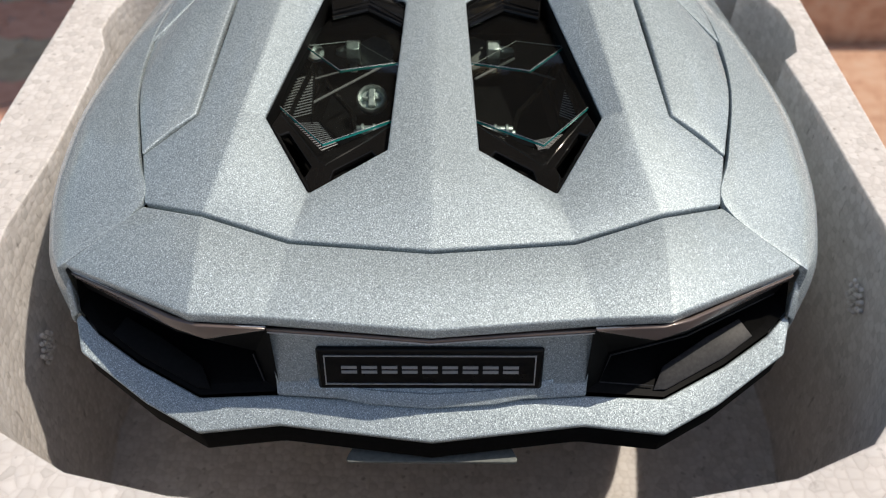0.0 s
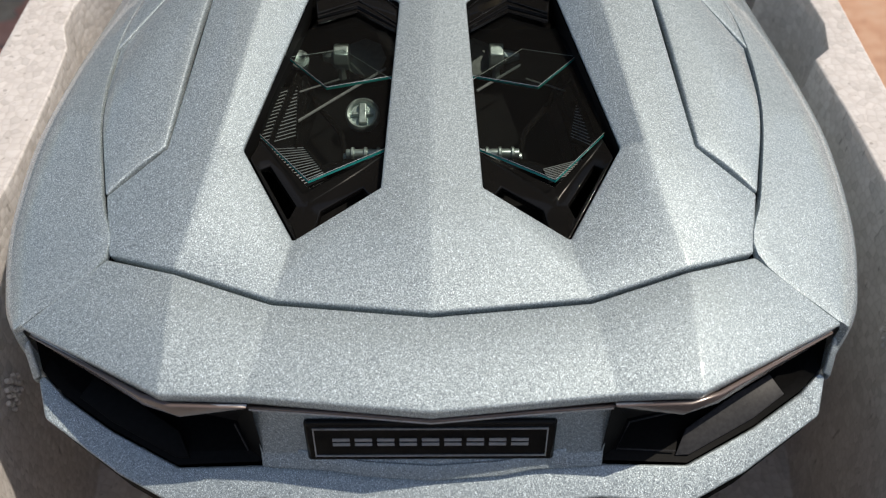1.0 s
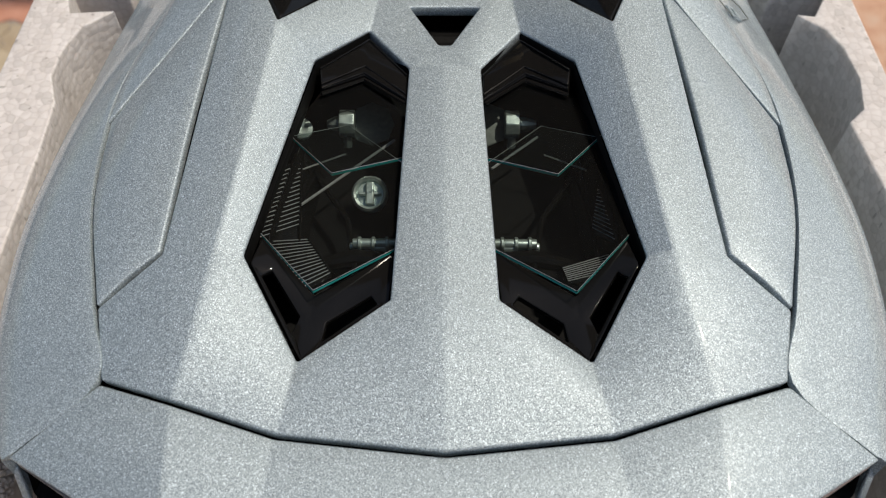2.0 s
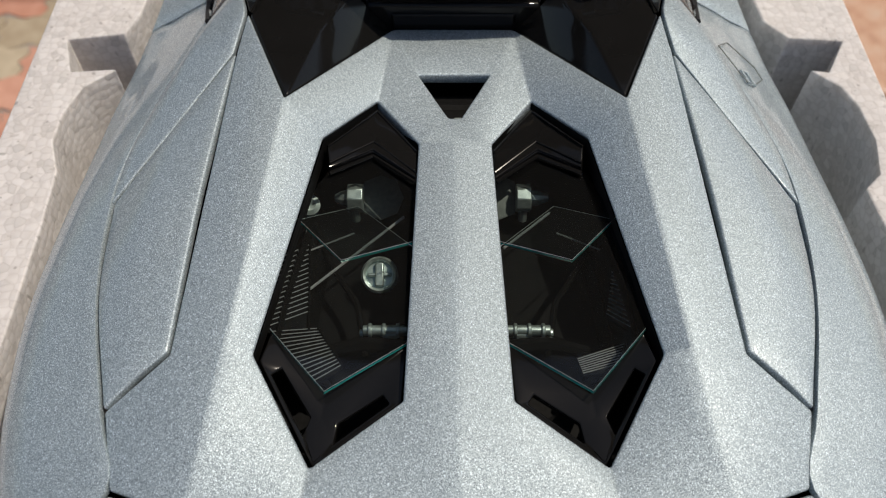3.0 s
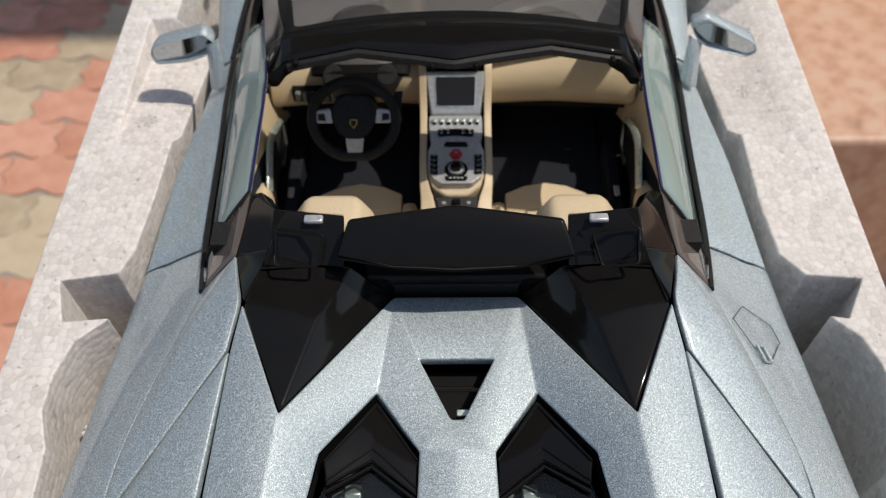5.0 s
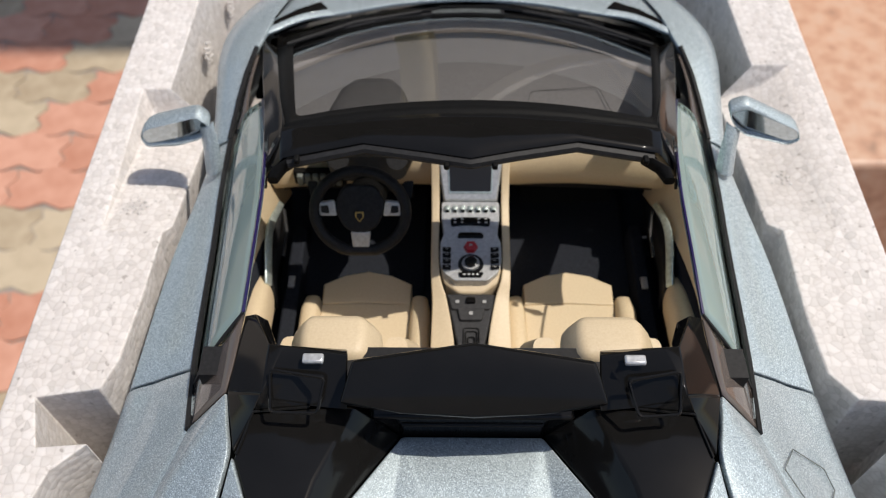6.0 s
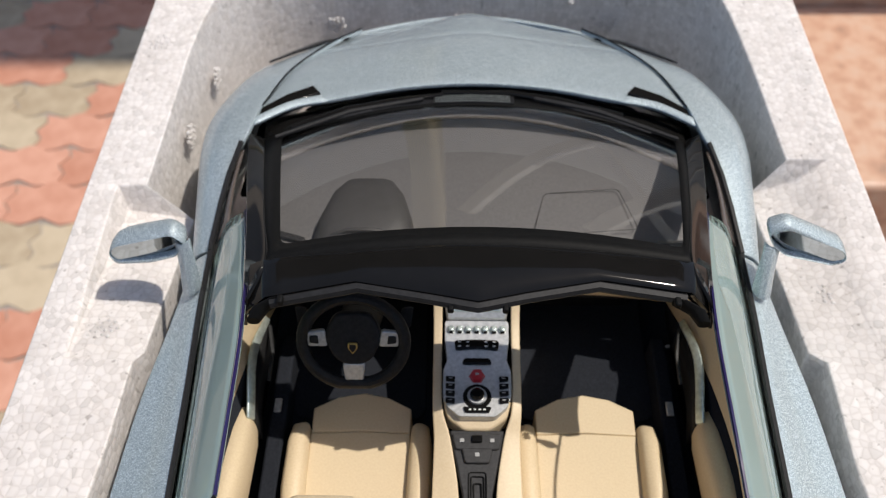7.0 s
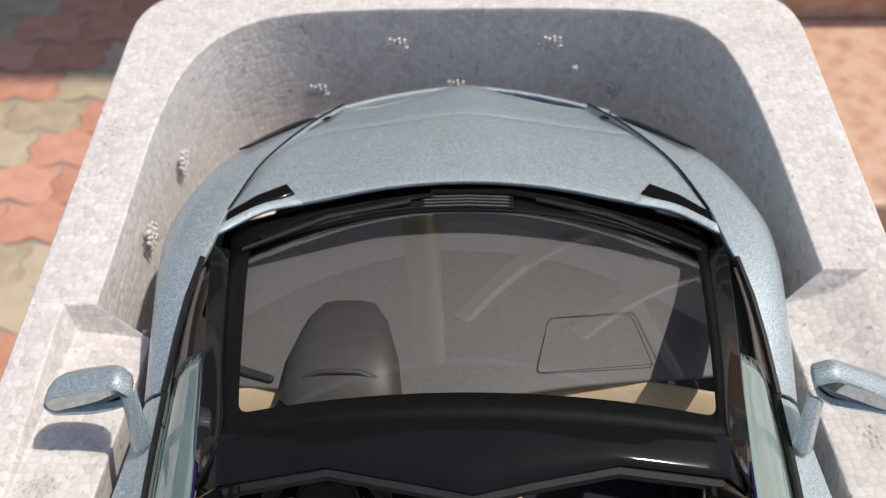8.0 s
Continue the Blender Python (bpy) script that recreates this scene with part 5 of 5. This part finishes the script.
# doors inside, side glass, belt seals
for side in (1, -1):
    card = new("door_card")
    card.parent = car
    a = flip([(4.3, 19.0, 5.2), (4.55, 20.5, 5.2), (4.62, 22.2, 5.05), (4.62, 23.6, 4.92), (4.45, 24.9, 4.85)], side)
    b = flip([(4.25, 19.0, 4.6), (4.36, 20.5, 4.55), (4.33, 21.8, 4.32), (4.26, 23.1, 3.87), (4.15, 24.9, 2.9)], side)
    part("card_top", skin([a, b], 12, 2), CREAM, card, "cream door card", thick=0.08, bevel=0.03)
    part("card_panel", skin([b, flip([(4.3, 19.0, 2.2), (4.4, 20.5, 2.0), (4.4, 21.8, 2.0), (4.35, 23.1, 2.0), (4.3, 24.9, 2.2)], side)], 12, 2), CARPET, card, thick=0.08)
    part("arm_rest", blob([((4.2 * side, 19.1, 3.9), 0.22, 0.55, (1, 0, 0), (0, 0, 1)), ((4.2 * side, 20.4, 3.75), 0.26, 0.55, (1, 0, 0), (0, 0, 1)), ((4.22 * side, 21.4, 3.55), 0.26, 0.5, (1, 0, 0), (0, 0, 1)), ((4.26 * side, 21.95, 3.4), 0.2, 0.35, (1, 0, 0), (0, 0, 1))], 16, 3), CREAM, card, angle=50)
    pull = [flip([(4.1, 23.9, 3.85), (4.16, 22.8, 4.25), (4.08, 21.65, 3.9)], side), flip([(3.99, 23.85, 3.78), (4.03, 22.8, 4.12), (3.98, 21.7, 3.72)], side)]
    part("door_pull", skin(pull, 8, 1), STEEL, card, "brushed silver door pull", thick=0.06, bevel=0.03)
    part("pull_back", skin([flip([(4.12, 23.8, 3.7), (4.18, 22.6, 4.0), (4.1, 21.7, 3.7)], side), flip([(4.12, 23.8, 3.0), (4.2, 22.6, 3.0), (4.1, 21.7, 2.9)], side)], 8, 1), MATT, card, thick=0.1)
    part("pull_stay", tube(flip([(4.0, 23.7, 3.75), (3.86, 23.1, 3.75), (3.9, 22.6, 3.55)], side), 0.04, 6), GREY, card)
    part("sill_tag", box(3.84 * side, 22.5, 2.75, 0.14, 0.3, 0.06), SILVER, card, bevel=0.02)
    part("sill_box", slab(rounded([(3.65 * side, 19.3), (4.0 * side, 19.3), (4.0 * side, 24.2), (3.7 * side, 24.2)][::side], 0.1), 2.65, 1.9), CARPET, card, bevel=0.05)
    # belt seal and glass
    belt = [(4.28, 17.45, 6.08), (4.52, 18.4, 5.62), (4.66, 19.4, 5.42), (4.82, 21.5, 5.22), (4.97, 23.2, 5.08), (5.05, 24.6, 4.98)]
    crest = [(3.62, 17.8, 6.68), (3.58, 19.12, 6.74), (3.56, 20.0, 6.88), (3.62, 21.6, 6.82), (3.86, 23.2, 6.45), (4.25, 24.9, 5.85)]
    part("belt_seal", tube(flip(curve(belt, 20), side), 0.055, 6), MATT, car, "black rubber window seal")
    pane = part("side_window", skin([flip([(x - 0.03, y, z - 0.2) for x, y, z in belt[1:]], side), flip([(4.12, 18.75, 6.25), (4.17, 20.0, 6.3), (4.32, 21.6, 6.1), (4.5, 23.2, 5.8), (4.7, 24.9, 5.45)], side), flip(crest[1:], side)], 20, 4), WINDOW, car, "green-tinted side window, raised", thick=0.05)
    pane.visible_shadow = False
    part("window_edge", tube(flip(curve(crest[1:], 20), side), 0.03, 6), INDIGO, pane, "dark blue glass edge")
    seam = flip([(3.58, 19.12, 6.73), (3.9, 18.85, 6.45), (4.25, 18.6, 6.05), (4.5, 18.42, 5.6)], side)
    part("window_seam", tube(curve(seam, 10), 0.03, 6), MATT, car, "black seal between the side windows")
    part("quarter_glass", skin([flip([(4.29, 17.52, 6.04), (4.42, 18.05, 5.78), (4.5, 18.4, 5.6)], side), flip([(3.97, 17.64, 6.37), (4.1, 18.2, 6.2), (4.2, 18.6, 6.08)], side), flip([(3.65, 17.77, 6.68), (3.6, 18.4, 6.7), (3.58, 19.1, 6.72)], side)], 8, 3), SMOKE, car, "smoky brown quarter glass", thick=0.03)

# ---- windscreen ----
def shield(u, v, lift=0.0):
    """A point on the curved windscreen: u across, v from its top rail to its base."""
    rows = [((3.39, 22.87, 7.03), (0, 23.0, 7.27)), ((3.9, 25.2, 6.17), (0, 26.1, 6.42)), ((4.42, 27.55, 5.02), (0, 28.95, 5.02))]
    a, b, c = [Vector((e[0] * u, m[1] + (e[1] - m[1]) * u * u, m[2] + (e[2] - m[2]) * u * u)) for e, m in rows]
    p = a * (1 - v) * (1 - 2 * v) + b * 4 * v * (1 - v) + c * v * (2 * v - 1)
    return (p.x, p.y, p.z + lift)


part("windscreen", loft([[shield(u, v) for u in (k / 10 - 1 for k in range(21))] for v in (k / 12 for k in range(13))]), SHIELD, car, "clear raked windscreen").visible_shadow = False


def border_loop(left, right, v0, v1, r, bow=0.0):
    """A rounded rectangle on the windscreen's own coordinates, with points along its sides; bow lifts the ends of its far side."""
    flat = rounded([(-left, v0), (right, v0), (right, v1), (-left, v1)], r, 6)
    out = []
    for p, q in zip(flat, flat[1:] + flat[:1]):
        n = 16 if (q - p).length > 0.2 else 1
        out += [p.lerp(q, k / n) for k in range(n)]
    return [Vector((p.x, p.y + bow * (p.x * p.x - 0.45) * max(0.0, p.y - v0) / (v1 - v0))) for p in out]


loops = [[shield(p.x, p.y, 0.012) for p in ring + ring[:1]] for ring in (border_loop(1.0, 1.0, 0.0, 1.0, 0.002), border_loop(0.925, 0.96, 0.07, 0.905, 0.045, 0.11))]
part("windscreen_border", loft(loops), DEEP, car, "black glass border", thick=0.01)
rail_rear = [(-3.72, 22.2, 6.52), (-3.3, 22.2, 6.98), (-1.9, 22.37, 7.18), (-0.75, 22.17, 7.17), (0, 22.03, 7.16), (0.75, 22.2, 7.17), (1.9, 22.42, 7.18), (3.3, 22.33, 6.98), (3.72, 22.25, 6.52)]
rail_mid = [(-3.68, 22.55, 6.72), (-3.35, 22.5, 7.03), (-1.8, 22.62, 7.25), (-0.6, 22.5, 7.28), (0, 22.45, 7.28), (0.6, 22.5, 7.28), (1.8, 22.62, 7.25), (3.35, 22.5, 7.03), (3.68, 22.55, 6.72)]
rail_front = [(-3.72, 22.95, 6.78)] + [shield(u, 0.0, 0.03) for u in (-1, -0.53, -0.18, 0, 0.18, 0.53, 1)] + [(3.72, 22.95, 6.78)]
rail_low = [(x * 0.99, y + 0.1, z - 0.22) for x, y, z in rail_rear]
part("header_rail", skin([rail_low, rail_rear, rail_mid, rail_front], 40, 3, False), BLACK, car, "gloss black windscreen top rail", thick=0.06, bevel=0.02, angle=40)
part("header_seal", tube(curve([(x * 0.98, y - 0.02, z - 0.12) for x, y, z in rail_rear[1:-1]], 36, False), 0.105, 8, squash=0.9), MATT, car, "dark grey rubber roof seal")
for k in (-1, 1):
    for x in (0.42, 3.05):
        part("seal_notch", box(k * x, 22.0 + (0.12 if x > 1 else 0.0), 7.02, 0.1, 0.16, 0.12), DEEP, car, bevel=0.03)
    part("seal_end", blob([((k * 3.12, 22.2, 6.9), 0.14, 0.1, (1, 0, 0), (0, 0, 1)), ((k * 3.4, 22.12, 6.76), 0.13, 0.11, (1, 0, 0), (0, 0, 1)), ((k * 3.52, 21.98, 6.62), 0.1, 0.09, (1, 0, 0), (0, 0, 1))], 10, 3), DEEP, car, bevel=0.02)
    pil_out = [(3.74, 22.2, 6.5), (3.82, 22.95, 6.6), (4.05, 24.2, 6.28), (4.35, 25.6, 5.85), (4.62, 27.0, 5.42), (4.68, 27.5, 5.3)]
    pil_in = [(3.66, 22.3, 6.8)] + [shield(1.0, v, 0.03) for v in (0.0, 0.28, 0.58, 0.88, 1.0)]
    pil_low = [(x + 0.05, y, z - 0.35) for x, y, z in pil_out]
    part("windscreen_pillar", skin([flip(l, k) for l in (pil_low, pil_out, pil_in)], 20, 2, True, False), BLACK, car, "gloss black windscreen pillar", thick=0.06, bevel=0.06, angle=30, seg=3)
    # small fixed glass and its seal behind the front wing
    part("corner_glass", skin([flip([(4.72, 25.0, 5.35), (4.75, 26.0, 5.42), (4.7, 26.9, 5.4)], k), flip([(4.98, 24.75, 5.02), (4.92, 25.8, 5.2), (4.82, 26.9, 5.35)], k)], 8, 2), SMOKE, car, thick=0.04)
    part("wing_seal", tube(flip([(5.06, 24.62, 5.0), (4.98, 25.6, 5.22), (4.9, 26.3, 5.36), (4.78, 27.1, 5.42)], k), 0.06, 6), MATT, car)

# ---- cowl, wipers, bonnet vents ----
part("scuttle_floor", slab([(-4.85, 26.4), (4.85, 26.4), (4.75, 28.4), (3.0, 29.2), (-3.0, 29.2), (-4.75, 28.4)], 4.62, 4.5), DEEP, car)
part("cowl", skin([[(-4.45, 27.55, 5.0), (-2.2, 28.3, 4.98), (0, 28.6, 5.0), (2.2, 28.3, 4.98), (4.45, 27.55, 5.0)], [(-4.5, 28.0, 4.92), (-2.2, 28.75, 4.9), (0, 29.15, 4.92), (2.2, 28.75, 4.9), (4.5, 28.0, 4.92)], [(-4.5, 28.4, 4.8), (-2.2, 29.2, 4.8), (0, 29.6, 4.85), (2.2, 29.2, 4.8), (4.5, 28.4, 4.8)]], 20, 3), BLACK, car, "gloss black scuttle panel", thick=0.1)
on_glass = lambda pts, lift: [shield(u, v, lift) for u, v in pts]
for k in range(4):
    v = 0.878 + 0.028 * k
    part("scuttle_slat", tube(on_glass([(-0.2, v + 0.006), (0.0, v), (0.2, v + 0.004)], 0.05), 0.03, 6), MATT, car)
    part("slat_edge", tube(on_glass([(-0.19, v + 0.008), (0.0, v + 0.002), (0.18, v + 0.006)], 0.085), 0.009, 5), HOSE, car)
for k in range(3):
    part("scuttle_rib", tube(on_glass([(-0.62, 0.925 + 0.02 * k), (-0.4, 0.91 + 0.02 * k), (-0.16, 0.9 + 0.02 * k)], 0.04), 0.01, 6), GREY, car)
for u0 in (-0.9, 0.45):
    part("scuttle_rib", tube(on_glass([(u0, 0.945), (u0 + 0.22, 0.93), (u0 + 0.4, 0.918)], 0.04), 0.02, 6), GREY, car)
wip = new("wiper")
wip.parent = car
part("arm", tube(on_glass([(0.72, 0.97), (0.42, 0.985), (0.18, 1.0), (-0.16, 1.0)], 0.13), [0.1, 0.09, 0.075, 0.06], 8, squash=0.6), BLACK, wip, bevel=0.01)
part("blade", tube(on_glass([(0.97, 0.95), (0.6, 0.955), (0.3, 0.96)], 0.1), [0.04, 0.07, 0.05], 8), MATT, wip)
wip2 = new("wiper")
wip2.parent = car
part("arm", tube(on_glass([(-0.88, 0.96), (-0.62, 0.97), (-0.38, 0.955), (-0.15, 0.975)], 0.12), [0.09, 0.11, 0.08, 0.05], 8, squash=0.6), BLACK, wip2, bevel=0.01)
part("blade", tube(on_glass([(-0.95, 0.935), (-0.6, 0.94), (-0.25, 0.93)], 0.1), [0.04, 0.06, 0.05], 8), MATT, wip2)
for k in (1, -1):
    part("bonnet_vent", slab([(x, y) for x, y, z in flip([(3.35, 28.85, 0), (3.55, 29.1, 0), (4.1, 28.8, 0), (4.62, 28.35, 0), (4.6, 28.1, 0), (4.0, 28.55, 0)], k)][::k], 5.2, 4.9), BLACK, car, "black bonnet air vent", bevel=0.03)
    part("vent_blade", skin([flip([(3.15, 28.55, 5.22), (3.9, 28.32, 5.24), (4.66, 27.75, 5.28)], k), flip([(3.35, 28.72, 5.26), (4.0, 28.48, 5.28), (4.64, 28.0, 5.3)], k)], 10, 2), PAINT, car, thick=0.1, bevel=0.03)
    # headlamp, tucked under the wing's nose
    part("headlamp", skin([flip([(3.1, 32.36, 3.93), (3.74, 32.26, 3.93), (4.4, 31.55, 4.18), (4.92, 30.78, 4.45)], k), flip([(3.2, 32.2, 4.0), (3.7, 31.98, 4.05), (4.22, 31.42, 4.28), (4.66, 30.8, 4.54)], k)], 14, 3), BLACK, car, "dark smoked headlamp", thick=0.05, bevel=0.02)

# ---- door mirrors ----
# outline of each glass, across and up
MIRRORS = {
    1: [(5.1, 6.25), (5.4, 6.38), (6.48, 5.88), (6.6, 5.65), (6.4, 5.54), (5.52, 5.76), (5.25, 5.98)],
    -1: [(5.2, 5.95), (5.4, 6.16), (6.46, 5.88), (6.61, 5.7), (6.53, 5.48), (5.9, 5.52), (5.44, 5.66)],
}
for k in (1, -1):
    mir = new("door_mirror")
    mir.parent = car
    part("stalk", skin([flip([(5.08, 23.75, 5.1), (5.08, 23.95, 5.6), (5.1, 24.15, 6.0)], k), flip([(5.2, 23.6, 5.0), (5.2, 23.85, 5.5), (5.22, 24.1, 5.9)], k), flip([(5.34, 23.75, 4.9), (5.33, 24.0, 5.4), (5.36, 24.2, 5.8)], k)], 8, 3), PAINT, mir, thick=0.1, bevel=0.04, seg=3)
    clear = rounded(MIRRORS[k], 0.1, 5)
    swell = lambda g, h, y, up=0.0: [(k * (5.88 + (p.x - 5.88) * g), y + 0.12 * (p.y - 5.88) * h, 5.88 + (p.y - 5.88) * h * 0.95 + up) for p in clear]
    rows = [swell(g, h, y, up) for g, h, y, up in ((0.99, 0.98, 24.14, 0.0), (1.0, 1.0, 24.03, 0.0), (1.03, 1.1, 24.0, 0.0), (1.07, 1.24, 24.03, 0.0), (1.085, 1.3, 24.12, 0.01), (1.07, 1.26, 24.26, 0.02), (1.0, 1.1, 24.38, 0.02), (0.82, 0.82, 24.48, 0.0), (0.5, 0.45, 24.54, 0.0))]
    bm = loft([r + r[:1] for r in rows])
    bm.faces.new([bm.verts.new(p) for p in rows[-1]])
    bmesh.ops.remove_doubles(bm, verts=bm.verts, dist=1e-4)
    part("housing", bm, PAINT, mir, angle=75)
    # the glass is set a little towards the cabin
    face, rear = [[(x, y - 0.13 * (abs(x) - 5.88), z) for x, y, z in swell(0.995, 0.99, at)] for at in (24.12, 24.15)]
    bm = loft([r + r[:1] for r in (face, rear)])
    for ring in (face, rear):
        bm.faces.new([bm.verts.new(p) for p in ring])
    part("mirror_glass", bm, MIRROR, mir, "mirror glass", angle=10)


# ---- paving, last ----
def paver_mesh(name, mat):
    """A zigzag concrete paver, 14 by 9 units."""
    w, h, z = 6.9, 4.3, 0.8
    edge = [(-w, -h), (-w + 3.4, -h - z), (0, -h + z), (3.4, -h - z), (w, -h), (w + z, -h / 2), (w - z, 0), (w + z, h / 2), (w, h), (w - 3.4, h - z), (0, h + z), (-3.4, h - z), (-w, h), (-w + z, h / 2), (-w - z, 0), (-w + z, -h / 2)]
    bm = slab([(x * 0.996, y * 0.994) for x, y in edge], 0.0, -3.0)
    top = max(bm.faces, key=lambda f: f.calc_center_median().z)
    bmesh.ops.inset_region(bm, faces=[top], thickness=0.3, depth=0.08)
    return mesh_of(bm, name, mat, 50)


paving = tagged(new("paving"), "red and tan zigzag concrete pavers", "paving", kind="structure")
kinds = [paver_mesh("paver", PAVE_RED), paver_mesh("paver", PAVE_TAN)]
rng = random.Random(4)
for j in range(19):
    for i in range(13):
        x, y = -150 + 14.1 * i + (7.05 if j % 2 else 0), 66 + 8.9 * j
        if x > 20 and y > 80:
            continue
        ob = new("paver", kinds[0 if ((i * 2 + j * 3) % 5 in (0, 1, 3)) else 1])
        ob.parent = paving
        ob.matrix_basis = pose(x * S, y * S, (GROUND + rng.uniform(-0.15, 0.15)) * S, 0, 0, rng.uniform(-0.6, 0.6))
for j in range(5):
    for i in range(10):
        x, y = 24 + 14.1 * i + (7.05 if j % 2 else 0), 40 + 8.9 * j
        ob = new("paver", kinds[(i + j) % 2])
        ob.parent = paving
        ob.matrix_basis = pose(x * S, y * S, (GROUND + rng.uniform(-0.15, 0.15)) * S, 0, 0, rng.uniform(-0.6, 0.6))
